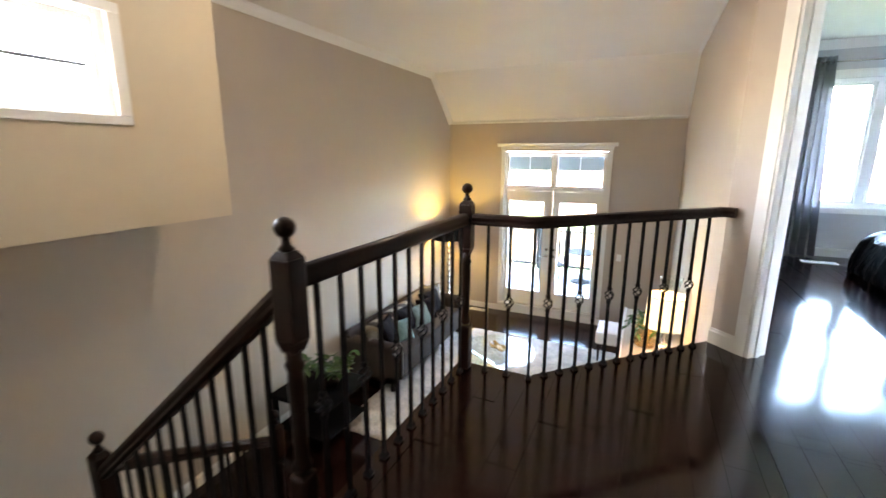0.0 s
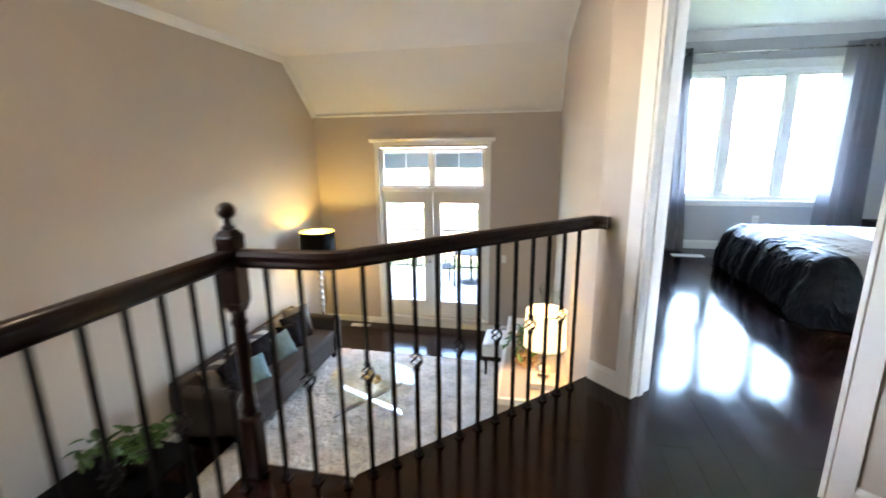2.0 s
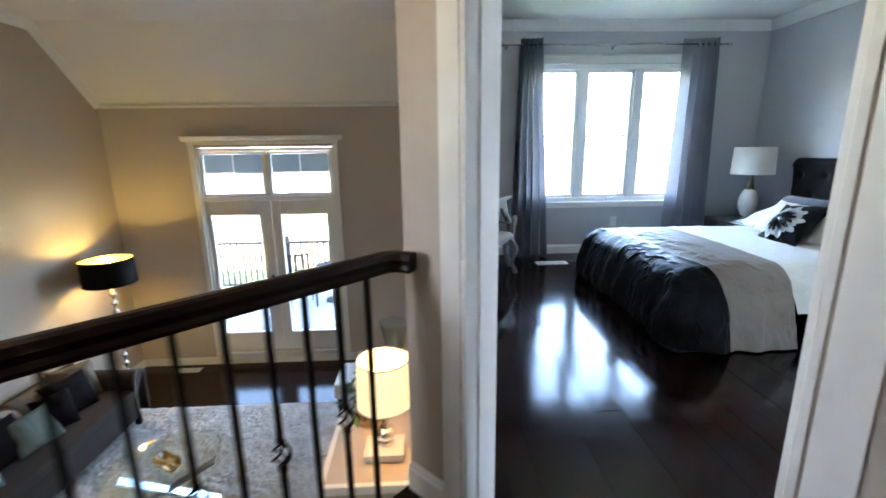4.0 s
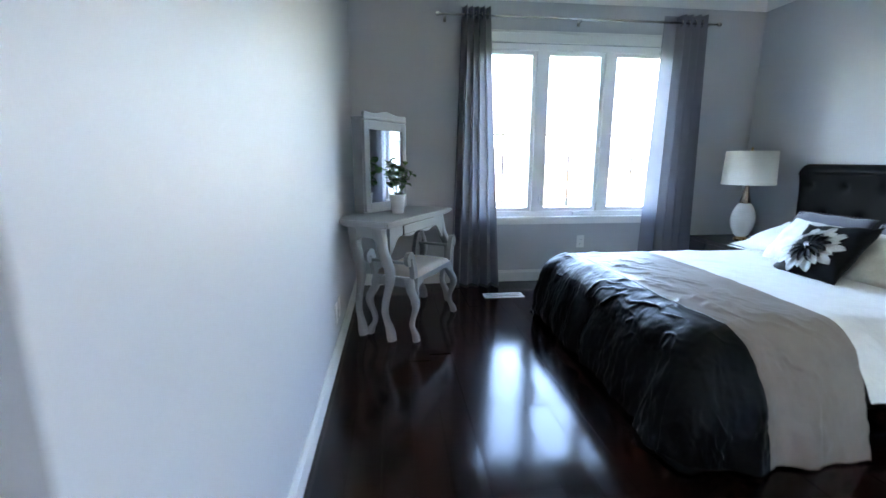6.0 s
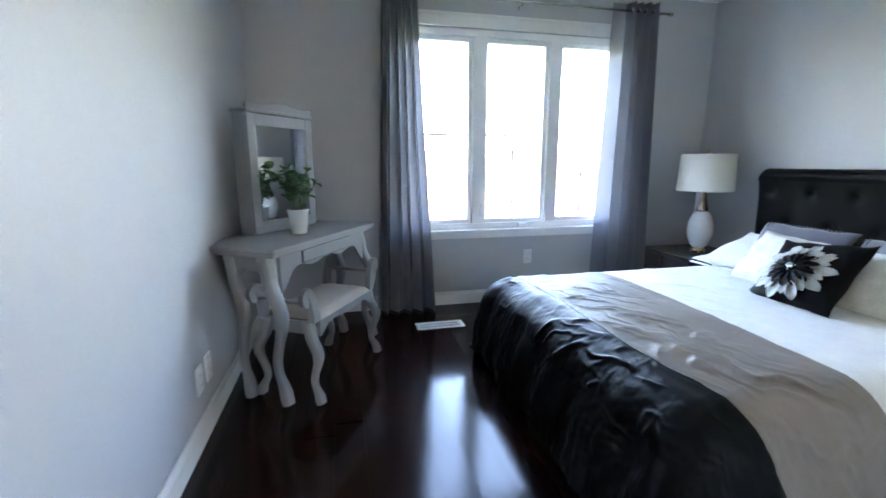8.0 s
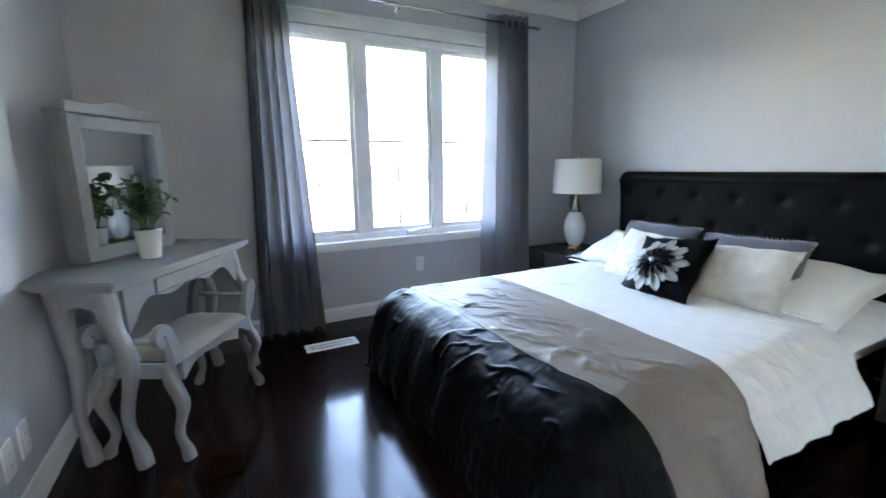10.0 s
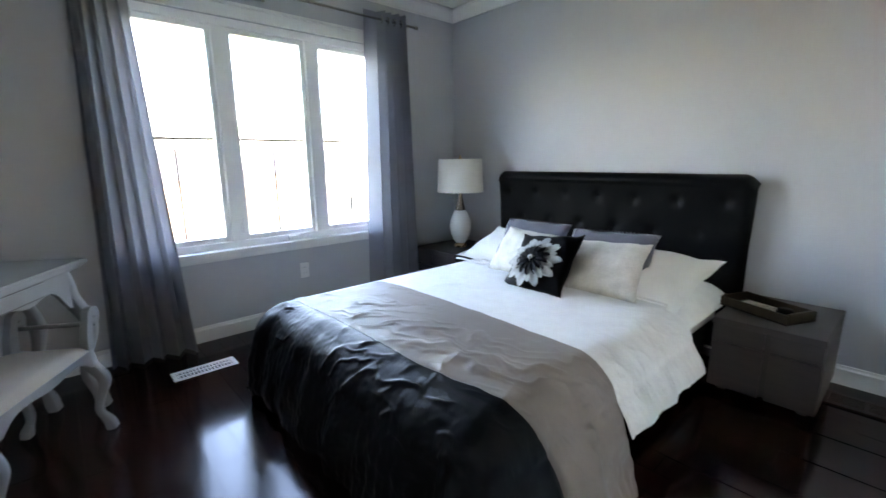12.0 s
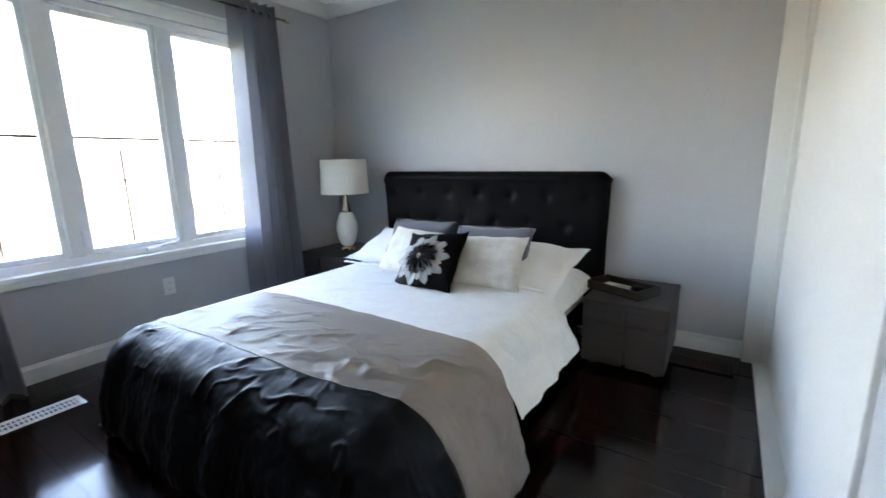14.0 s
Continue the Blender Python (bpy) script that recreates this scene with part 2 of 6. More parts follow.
def again(name, src, parent, m=None, label=""):
    """Another object on the same mesh."""
    ob = new(name, src.data)
    ob.parent = parent
    if m is not None:
        ob.matrix_basis = m
    return tagged(ob, label)


def box(bm, x0, x1, y0, y1, z0, z1, bevel=0.0, m=None):
    g = bmesh.ops.create_cube(bm, size=1.0)
    vs = g["verts"]
    t = Matrix.Translation(((x0 + x1) / 2, (y0 + y1) / 2, (z0 + z1) / 2)) @ Matrix.Diagonal((abs(x1 - x0), abs(y1 - y0), abs(z1 - z0), 1))
    bmesh.ops.transform(bm, matrix=t, verts=vs)
    if bevel:
        es = list({e for v in vs for e in v.link_edges})
        r = bmesh.ops.bevel(bm, geom=es, offset=bevel, segments=2, affect="EDGES", profile=0.6)
        vs = list({v for f in r["faces"] for v in f.verts} | {v for v in vs if v.is_valid})
    if m is not None:
        bmesh.ops.transform(bm, matrix=m, verts=[v for v in vs if v.is_valid])
    return bm


def boxes(*rows, bevel=0.0):
    bm = bmesh.new()
    for r in rows:
        box(bm, *r, bevel=bevel)
    return bm


def lathe(profile, n=24, at=(0, 0, 0), cap=True):
    """A turned body from (radius, height) pairs."""
    bm = bmesh.new()
    rings = []
    for r, z in profile:
        rings.append([bm.verts.new((at[0] + r * math.cos(2 * math.pi * i / n), at[1] + r * math.sin(2 * math.pi * i / n), at[2] + z)) for i in range(n)])
    for a, b in zip(rings, rings[1:]):
        for i in range(n):
            bm.faces.new((a[i], a[(i + 1) % n], b[(i + 1) % n], b[i]))
    if cap:
        bm.faces.new(rings[0][::-1])
        bm.faces.new(rings[-1])
    return bm


def sweep(points, shape, up=(0, 0, 1), scales=None, bm=None):
    """A closed cross-section (list of side, up offsets) carried along a path."""
    bm = bm or bmesh.new()
    pts = [Vector(p) for p in points]
    rings = []
    for i, p in enumerate(pts):
        a, b = pts[max(i - 1, 0)], pts[min(i + 1, len(pts) - 1)]
        d = (b - a).normalized()
        u = Vector(up)
        side = d.cross(u)
        if side.length < 1e-4:
            side = d.cross(Vector((1, 0, 0)))
        side.normalize()
        upv = side.cross(d).normalized()
        mit = 1.0
        if 0 < i < len(pts) - 1:
            c = (pts[i] - a).normalized().dot(d)
            mit = 1 / max(c, 0.5)
        s = scales[i] if scales else 1.0
        rings.append([bm.verts.new(p + side * (x * s * mit) + upv * (y * s)) for x, y in shape])
    n = len(shape)
    for a, b in zip(rings, rings[1:]):
        for i in range(n):
            bm.faces.new((a[i], a[(i + 1) % n], b[(i + 1) % n], b[i]))
    bm.faces.new(rings[0][::-1])
    bm.faces.new(rings[-1])
    return bm


def circle(r, n=10, ry=None):
    return [(r * math.cos(2 * math.pi * i / n), (ry or r) * math.sin(2 * math.pi * i / n)) for i in range(n)]


def prism(poly, z0, z1, bm=None):
    """A plan polygon raised from z0 to z1."""
    bm = bm or bmesh.new()
    lo = [bm.verts.new((x, y, z0)) for x, y in poly]
    hi = [bm.verts.new((x, y, z1)) for x, y in poly]
    bm.faces.new(lo[::-1])
    bm.faces.new(hi)
    n = len(poly)
    for i in range(n):
        bm.faces.new((lo[i], lo[(i + 1) % n], hi[(i + 1) % n], hi[i]))
    return bm


def sheet(nu, nv, f, thick=0.0):
    """A grid of points f(u, v), u and v from 0 to 1."""
    bm = bmesh.new()
    g = [[bm.verts.new(f(i / nu, j / nv)) for j in range(nv + 1)] for i in range(nu + 1)]
    for i in range(nu):
        for j in range(nv):
            bm.faces.new((g[i][j], g[i + 1][j], g[i + 1][j + 1], g[i][j + 1]))
    if thick:
        bmesh.ops.recalc_face_normals(bm, faces=bm.faces)
        bmesh.ops.solidify(bm, geom=list(bm.faces), thickness=thick)
    return bm


def along(s, off=0.0):
    """The plan point s metres along the slanting door wall, off metres in front of it (towards the hall)."""
    return (WX + 0.7071 * s - 0.7071 * off, WY - 0.7071 * s - 0.7071 * off)


WX, WY = -3.86, -3.52         # where the slanting wall meets the living room's wall
XW, XL = -3.86, -3.66         # the partition's two faces
LX = -7.66                    # the living room's west wall
LY = 0.73                     # its north wall
D0, D1 = 0.25, 1.03           # the bedroom door's opening along the slanting wall

# ---- the large structure ----
# bedroom
structure("wall_north", boxes((XL, -2.66, 0, 0.22, 0, CEIL), (-0.78, 0.2, 0, 0.22, 0, CEIL), (-2.66, -0.78, 0, 0.22, 0, 0.57), (-2.66, -0.78, 0, 0.22, 2.09, CEIL)), M_GREY, "grey-blue painted bedroom wall with a wide window")
structure("wall_east", boxes((0, 0.2, -4.1, -0.001, 0, CEIL)), M_GREY, "grey-blue painted wall behind the bed's headboard")
structure("wall_closet", boxes((-2.25, -2.05, -4.6, -3.345, 0, CEIL), (-2.05, -0.001, -3.545, -3.345, 2.35, CEIL), (-2.05, 0, -4.1, -4.0, 0, CEIL)), M_GREY, "grey-blue painted wall round the closet")
bm = boxes((XW + 0.1, XL, -3.42, LY, 0, CEIL))
structure("wall_bedroom_west", bm, M_GREY, "grey-blue painted partition wall in the bedroom")
structure("wall_living_east", boxes((XW, XW + 0.099, -3.519, LY, FLOOR2, CEIL)), M_TAUPE, "greige painted living room wall, warmed by a lamp")
# the slanting wall, with the door opening
bm = bmesh.new()
for a, b, z0, z1 in ((0, D0, 0, CEIL), (D1, 1.75, 0, CEIL), (D0, D1, 2.05, CEIL)):
    prism([along(a), along(b), along(b, -0.07), along(a, -0.07)], z0, z1, bm)
structure("wall_slanting_hall_side", bm, M_TAUPE, "greige painted slanting wall with a cased door opening")
bm = bmesh.new()
for a, b, z0, z1 in ((0.13, D0, 0, CEIL), (D1, 1.75, 0, CEIL), (D0, D1, 2.05, CEIL)):
    prism([along(a, -0.071), along(b, -0.071), along(b, -0.14), along(a, -0.14)], z0, z1, bm)
structure("wall_slanting_bedroom_side", bm, M_GREY, "grey-blue painted back of the slanting door wall")
ex, ey = along(1.75)
structure("wall_hall_east", boxes((ex, ex + 0.15, -9.0, ey, 0, CEIL), (ex + 0.15, -2.25, ey - 0.1, ey, 0, CEIL)), M_TAUPE, "plain greige wall closing the hall")
structure("wall_hall_south", boxes((-5.3, ex + 0.15, -9.15, -9.0, 0, CEIL), (-5.3, -5.15, -9.0, -7.15, 0, CEIL), (-7.86, -5.15, -7.15, -7.0, FLOOR2, CEIL)), M_TAUPE, "plain greige wall behind the stairs")
# living room
structure("wall_living_north", boxes((LX - 0.2, -6.62, LY, LY + 0.2, FLOOR2, CEIL), (-4.90, XL, LY, LY + 0.2, FLOOR2, CEIL), (-6.62, -4.90, LY, LY + 0.2, FLOOR2, -1.47), (-6.62, -4.90, LY, LY + 0.2, 1.27, CEIL)), M_TAUPE, "greige painted wall with tall glazed double doors")
structure("wall_living_west", boxes((LX - 0.2, LX, -4.64, LY - 0.001, FLOOR2, CEIL), (LX - 0.2, LX, -7.0, -4.641, FLOOR2, 0.80)), M_TAUPE, "tall greige painted wall along the living room")
SX = -6.91
# the box's brighter, warmer lighting is put into its colour
structure("wall_stair_overhang", boxes((SX - 0.15, SX, -7.0, -6.32, 0.805, CEIL), (SX - 0.15, SX, -5.27, -4.64, 0.805, CEIL), (SX - 0.15, SX, -6.32, -5.27, 0.805, 1.40), (SX - 0.15, SX, -6.32, -5.27, 1.93, CEIL), (LX - 0.2, SX - 0.151, -7.0, -4.64, 0.805, 0.95), (LX - 0.001, SX - 0.151, -4.79, -4.64, 0.951, CEIL)), M_WARM_LIT_WALL, "wall box jutting out over the stairs, coloured lighter for warm light")
# ceilings
structure("ceiling_hall", prism([(LX - 0.2, -0.05), (XW, -0.05), (XW, -3.42), (XW + 0.1, -3.42), (along(2.6)), (ex + 0.2, -9.2), (LX - 0.2, -9.2)], CEIL, CEIL + 0.15), M_CEIL, "off-white painted flat ceiling")
structure("ceiling_bedroom", prism([(XW + 0.101, 0.22), (0.2, 0.22), (0.2, -4.6), (-2.0, -4.7), (-2.7, -4.67), (XW + 0.101, -3.519)], CEIL + 0.001, CEIL + 0.15), M_CEIL, "white painted bedroom ceiling")
bm = bmesh.new()
pr = [(-0.05, CEIL), (LY, 1.79), (LY, CEIL + 0.15), (-0.05, CEIL + 0.15)]
lo = [bm.verts.new((LX - 0.001, y, z)) for y, z in pr]
hi = [bm.verts.new((XW + 0.001, y, z)) for y, z in pr]
bm.faces.new(lo)
bm.faces.new(hi[::-1])
for i in range(4):
    bm.faces.new((lo[i], lo[(i + 1) % 4], hi[(i + 1) % 4], hi[i]))
structure("ceiling_slope", bm, M_CEIL, "sloping off-white ceiling above the glazed doors")
# floor bodies
HALL = [(-5.255, -4.50), (-4.86, -4.50), (XW + 0.02, -3.50), (XW + 0.1, -3.42), (XW + 0.1, 0.0), (0.0, 0.0), (0.0, -4.0), (-2.2, -4.6), (ex + 0.1, ey), (ex + 0.1, -9.0), (-5.20, -9.0), (-5.20, -7.0), (-5.235, -5.93)]
structure("floor_body", prism(HALL, -0.25, -0.018), M_JOINT, "dark underside and edge of the upper floor", "floor")
structure("floor_living_body", boxes((LX, XW, -7.0, LY, FLOOR2 - 0.2, FLOOR2 - 0.018)), M_JOINT, "dark bed of the living room's floor", "floor")
# the wall below the upper floor's edge
structure("wall_under_landing", prism([(-5.20, -7.0), (-5.23, -5.93), (-5.25, -4.56), (-4.84, -4.56), (XW, -3.58), (XW, -7.0)], FLOOR2, -0.251), M_TAUPE, "greige wall below the landing")


# ---- trim ----
def crown_run(bm, pts, h=0.095, d=0.075):
    """A moulded crown along a line of wall-top points; it stands out to the line's right."""
    shape = [(0, 0), (0, -h), (0.012, -h), (0.018, -h * 0.82), (0.035, -h * 0.55), (d * 0.75, -h * 0.28), (d * 0.85, -h * 0.12), (d, -h * 0.10), (d, 0)]
    sweep(pts, shape, bm=bm)


def base_run(bm, pts, h=0.105, t=0.016):
    pts = [(*p, 0.0) if len(p) == 2 else p for p in pts]
    shape = [(0.0, 0), (0.0, h), (t * 0.45, h), (t * 0.6, h * 0.88), (t, h * 0.80), (t, 0)]
    sweep(pts, shape, bm=bm)


bm = bmesh.new()
c = CEIL - 0.001
crown_run(bm, [(XL, -3.45, c), (XL, 0, c), (0, 0, c), (0, -3.345, c), (-2.05, -3.345, c)])
structure("trim_crown_bedroom", bm, M_TRIM, "white moulded crown round the bedroom ceiling", "trim")
bm = bmesh.new()
crown_run(bm, [(LX, -4.64, c), (LX, -0.05, c), (LX, LY, 1.79)], h=0.085, d=0.06)
crown_run(bm, [(XW, LY, 1.79), (XW, -0.05, c), (XW, -3.42, c)], h=0.03, d=0.012)
crown_run(bm, [(LX + 0.02, LY, 1.80), (XW - 0.01, LY, 1.80)], h=0.06, d=0.028)
structure("trim_crown_living", bm, M_TRIM, "cream moulded crown along the tall wall and the slope", "trim")
bm = bmesh.new()
base_run(bm, [(XL, -3.35, 0), (XL, 0, 0), (0, 0, 0), (0, -3.274, 0)])
structure("baseboard_bedroom", bm, M_TRIM, "white moulded baseboard round the bedroom", "baseboard")
bm = bmesh.new()
base_run(bm, [along(0.0), along(D0 - 0.075)])
base_run(bm, [along(D1 + 0.075), along(1.75), (ex, -9.0)])
structure("baseboard_hall", bm, M_TRIM, "white moulded baseboard beside the door", "baseboard")
bm = bmesh.new()
f2 = FLOOR2
base_run(bm, [(LX, -6.9, f2), (LX, LY, f2), (XW, LY, f2), (XW, -3.4, f2)])
structure("baseboard_living", bm, M_TRIM, "white moulded baseboard along the living room walls", "baseboard")

# the cased bedroom door opening
bm = bmesh.new()
for a, b in ((D0 - 0.075, D0 - 0.008), (D1 + 0.008, D1 + 0.075)):
    prism([along(a, 0.0), along(a, 0.018), along(b, 0.012), along(b, 0.0)] if a < D0 else [along(a, 0.0), along(a, 0.012), along(b, 0.018), along(b, 0.0)], 0, 2.115, bm)
    prism([along(a, -0.141), along(b, -0.141), along(b, -0.157), along(a, -0.157)], 0, 2.115, bm)
prism([along(D0 - 0.006, 0.016), along(D1 + 0.006, 0.016), along(D1 + 0.006, 0), along(D0 - 0.006, 0)], 2.045, 2.115, bm)
for a, b in ((D0 - 0.001, D0 + 0.014), (D1 - 0.014, D1 + 0.001)):
    prism([along(a, 0.010), along(b, 0.010), along(b, -0.15), along(a, -0.15)], 0, 2.05, bm)
for a, b in ((D0 + 0.014, D0 + 0.025), (D1 - 0.025, D1 - 0.014)):
    prism([along(a, -0.045), along(b, -0.045), along(b, -0.08), along(a, -0.08)], 0, 2.04, bm)
prism([along(D0, 0.010), along(D1, 0.010), along(D1, -0.15), along(D0, -0.15)], 2.036, 2.05, bm)
structure("door_1", bm, M_TRIM, "white cased door opening into the bedroom", "doorway")


# ---- windows ----
def window_unit(name, m, lights, z0, z1, label, depth=0.07, muntins=(0.5,), crank=-1):
    """A vinyl window in local x (along the wall), y (outwards), z: lights are (x0, x1) glass widths."""
    w = thing(name, m, label, "window", kind="structure")
    xa, xb = lights[0][0], lights[-1][1]
    o, g = 0.075, 0.035
    bm = boxes((xa - o - 0.01, xa - g, 0.02, 0.12, z0 - o, z1 + o), (xb + g, xb + o + 0.01, 0.02, 0.12, z0 - o, z1 + o), (xa - g, xb + g, 0.02, 0.12, z1 + g, z1 + o + 0.01), (xa - g, xb + g, 0.02, 0.12, z0 - o - 0.01, z0 - g), bevel=0.004)
    for (a0, a1), (b0, b1) in zip(lights, lights[1:]):
        box(bm, a1 + g, b0 - g, 0.022, 0.118, z0 - g, z1 + g, 0.004)
    part("window_frame", bm, M_VINYL, w)
    for i, (a, b) in enumerate(lights):
        s = part("sash", boxes((a - g + 0.002, a, 0.04, 0.10, z0 - g + 0.002, z1 + g - 0.002), (b, b + g - 0.002, 0.04, 0.10, z0 - g + 0.002, z1 + g - 0.002), (a, b, 0.041, 0.099, z1, z1 + g - 0.002), (a, b, 0.041, 0.099, z0 - g + 0.002, z0), bevel=0.003), M_VINYL, w)
        p = part("pane", boxes((a - 0.005, b + 0.005, 0.068, 0.074, z0 - 0.005, z1 + 0.005)), M_GLASS, s)
        p.visible_shadow = False
        if muntins:
            zm = z0 + (z1 - z0) * muntins[0]
            bm = boxes((a, b, 0.075, 0.081, zm - 0.009, zm + 0.009))
            if len(muntins) > 1:
                xm = a + (b - a) * muntins[1]
                box(bm, xm - 0.008, xm + 0.008, 0.0755, 0.0805, z0, zm - 0.009)
            part("muntin", bm, M_MUNTIN, s)
        if i == crank:
            bm = sweep([(b - 0.16, 0.01, z0 - 0.05), (b - 0.10, -0.005, z0 - 0.035), (b - 0.03, -0.008, z0 - 0.03), (b + 0.0, -0.01, z0 - 0.015)], circle(0.010, 8))
            box(bm, b - 0.20, b - 0.12, -0.01, 0.03, z0 - 0.07, z0 - 0.04, 0.006)
            part("crank_handle", bm, M_VINYL, s, "white folding crank handle")
            part("latch", boxes((a - 0.055, a - 0.03, 0.0, 0.03, z0 + 0.02, z0 + 0.12), bevel=0.006), M_VINYL, s)
    return w


wl = [(-2.57, -2.105), (-1.95, -1.485), (-1.335, -0.87)]
w1 = window_unit("window_1", pose(0, 0, 0), wl, 0.685, 2.0, "white vinyl bedroom window with three tall panes", muntins=(0.495, 0.5), crank=1)
part("window_sill", boxes((-2.70, -0.74, -0.045, 0.02, 0.575, 0.605), (-2.66, -0.78, -0.018, 0.019, 0.535, 0.574), bevel=0.005), M_TRIM, w1)
part("head_casing", boxes((-2.72, -0.72, -0.02, -0.002, 2.085, 2.155), (-2.73, -0.71, -0.032, -0.002, 2.155, 2.175), bevel=0.003), M_TRIM, w1)
part("side_casing", boxes((-2.72, -2.655, -0.018, -0.002, 0.606, 2.084), bevel=0.003), M_TRIM, w1)
part("side_casing", boxes((-0.785, -0.72, -0.018, -0.002, 0.606, 2.084), bevel=0.003), M_TRIM, w1)

# the stair window: local x runs north, y outwards (west)
w2 = window_unit("window_2", pose(SX, 0, 0, 0, 0, 90), [(-6.26, -5.345)], 1.455, 1.86, "white vinyl window high above the stairs", muntins=(0.5,))
part("casing", boxes((-6.37, -5.21, -0.018, -0.002, 1.365, 1.41), (-6.37, -5.21, -0.018, -0.002, 1.92, 1.97), (-5.275, -5.21, -0.018, -0.002, 1.411, 1.919), (-6.37, -6.315, -0.018, -0.002, 1.411, 1.919), bevel=0.003), M_TRIM, w2)


# the glazed double doors, x along the wall, seen from inside
gd = thing("door_2", pose(0, LY, 0), "white double doors with tall glass panes and a transom", "glazed doors", kind="structure")
part("casing", boxes((-6.67, -6.60, -0.022, -0.002, -1.52, 1.30), (-4.92, -4.85, -0.022, -0.002, -1.52, 1.30), bevel=0.004), M_TRIM, gd)
bm = boxes((-6.68, -4.84, -0.03, -0.003, 1.301, 1.345), bevel=0.004)
sweep([(-6.735, 0, 1.345), (-4.785, 0, 1.345)], [(0.002, 0), (0.03, 0), (0.04, 0.02), (0.065, 0.045), (0.07, 0.06), (0.002, 0.06)], bm=bm)
part("head_cornice", bm, M_TRIM, gd)
part("door_frame", boxes((-6.60, -6.575, 0.0, 0.14, -1.47, 1.26), (-4.945, -4.92, 0.0, 0.14, -1.47, 1.26), (-6.574, -4.946, 0.0, 0.14, 1.22, 1.26), (-6.574, -4.946, 0.0, 0.14, 0.605, 0.66), bevel=0.004), M_TRIM, gd)
part("threshold", boxes((-6.66, -4.86, -0.04, 0.16, -1.50, -1.47), (-6.62, -4.90, -0.018, -0.002, -1.53, -1.501)), M_TRIM, gd)
for x0, x1 in ((-6.574, -5.775), (-5.735, -4.946)):
    tr = part("transom_sash", boxes((x0, x0 + 0.032, 0.03, 0.09, 0.661, 1.219), (x1 - 0.032, x1, 0.03, 0.09, 0.661, 1.219), (x0 + 0.032, x1 - 0.032, 0.031, 0.089, 1.185, 1.218), (x0 + 0.032, x1 - 0.032, 0.031, 0.089, 0.662, 0.695), bevel=0.003), M_VINYL, gd)
    p = part("pane", boxes((x0 + 0.03, x1 - 0.03, 0.055, 0.061, 0.69, 1.19)), M_DOORGLASS, tr)
    part("blind", boxes((x0 + 0.036, x1 - 0.036, 0.070, 0.076, 0.955, 1.182)), M_BLIND, tr, "half-lowered white blind")
    part("muntin", boxes((x0 + 0.032, x1 - 0.032, 0.045, 0.052, 0.94, 0.950), ((x0 + x1) / 2 - 0.006, (x0 + x1) / 2 + 0.006, 0.0455, 0.0515, 0.9501, 1.185)), M_VINYL, tr)
part("transom_post", boxes((-5.7745, -5.7355, 0.01, 0.12, 0.661, 1.219), bevel=0.004), M_TRIM, gd)
for x0, x1, h in ((-6.574, -5.758, 1), (-5.752, -4.946, -1)):
    hx = x1 - 0.06 if h > 0 else x0 + 0.06
    gx0, gx1 = (-6.515, -5.905) if h > 0 else (-5.635, -5.045)
    lf = part("door_leaf", boxes((x0, gx0, 0.04, 0.085, -1.465, 0.60), (gx1, x1, 0.04, 0.085, -1.465, 0.60), (gx0, gx1, 0.041, 0.084, 0.42, 0.599), (gx0, gx1, 0.041, 0.084, -1.464, -1.20), bevel=0.003), M_TRIM, gd)
    p = part("pane", boxes((gx0 - 0.005, gx1 + 0.005, 0.06, 0.066, -1.205, 0.425)), M_DOORGLASS, lf)
    part("glazing_bead", boxes((gx0 - 0.025, gx0, 0.028, 0.04, -1.225, 0.445), (gx1, gx1 + 0.025, 0.028, 0.04, -1.225, 0.445), (gx0, gx1, 0.028, 0.0405, 0.42, 0.445), (gx0, gx1, 0.028, 0.0405, -1.225, -1.20), bevel=0.003), M_TRIM, lf)
    bm = sweep([(hx, 0.04, -0.53), (hx, 0.0, -0.53), (hx - h * 0.02, -0.015, -0.53), (hx - h * 0.11, -0.015, -0.53)], circle(0.009, 8))
    bm2 = lathe([(0.026, 0), (0.026, 0.01)], 16)
    bmesh.ops.transform(bm2, matrix=Matrix.Translation((hx, 0.04, -0.53)) @ Matrix.Rotation(radians(90), 4, "X"), verts=bm2.verts)
    part("door_handle", bm, M_STEEL, lf, "nickel lever handle", True)
    part("rosette", bm2, M_STEEL, lf)
    bm2 = lathe([(0.024, 0), (0.024, 0.012)], 16)
    bmesh.ops.transform(bm2, matrix=Matrix.Translation((hx, 0.04, -0.41)) @ Matrix.Rotation(radians(90), 4, "X"), verts=bm2.verts)
    part("deadbolt", bm2, M_STEEL, lf)

# ---- closet ----
cl = thing("closet", pose(0, -3.345, 0), "white closet with flat sliding doors", "closet", kind="structure")
part("corner_post", boxes((-0.062, -0.002, -0.15, 0.07, 0, 2.35), bevel=0.005), M_TRIM, cl)
part("jamb", boxes((-0.10, -0.0625, -0.15, -0.02, 0, 2.29), bevel=0.003), M_TRIM, cl)
part("jamb", boxes((-2.05, -2.0, -0.15, 0.012, 0, 2.35), bevel=0.004), M_TRIM, cl)
part("head", boxes((-2.0, -0.0625, -0.15, 0.012, 2.29, 2.35), bevel=0.004), M_TRIM, cl)
part("floor_track", boxes((-2.0, -0.0625, -0.12, 0.016, 0, 0.024), bevel=0.004), M_TRIM, cl)
part("sliding_door", boxes((-1.50, -0.105, -0.080, -0.048, 0.027, 2.288), bevel=0.004), M_TRIM, cl)
part("sliding_door", boxes((-2.0, -1.42, -0.036, -0.006, 0.027, 2.288), bevel=0.004), M_TRIM, cl)


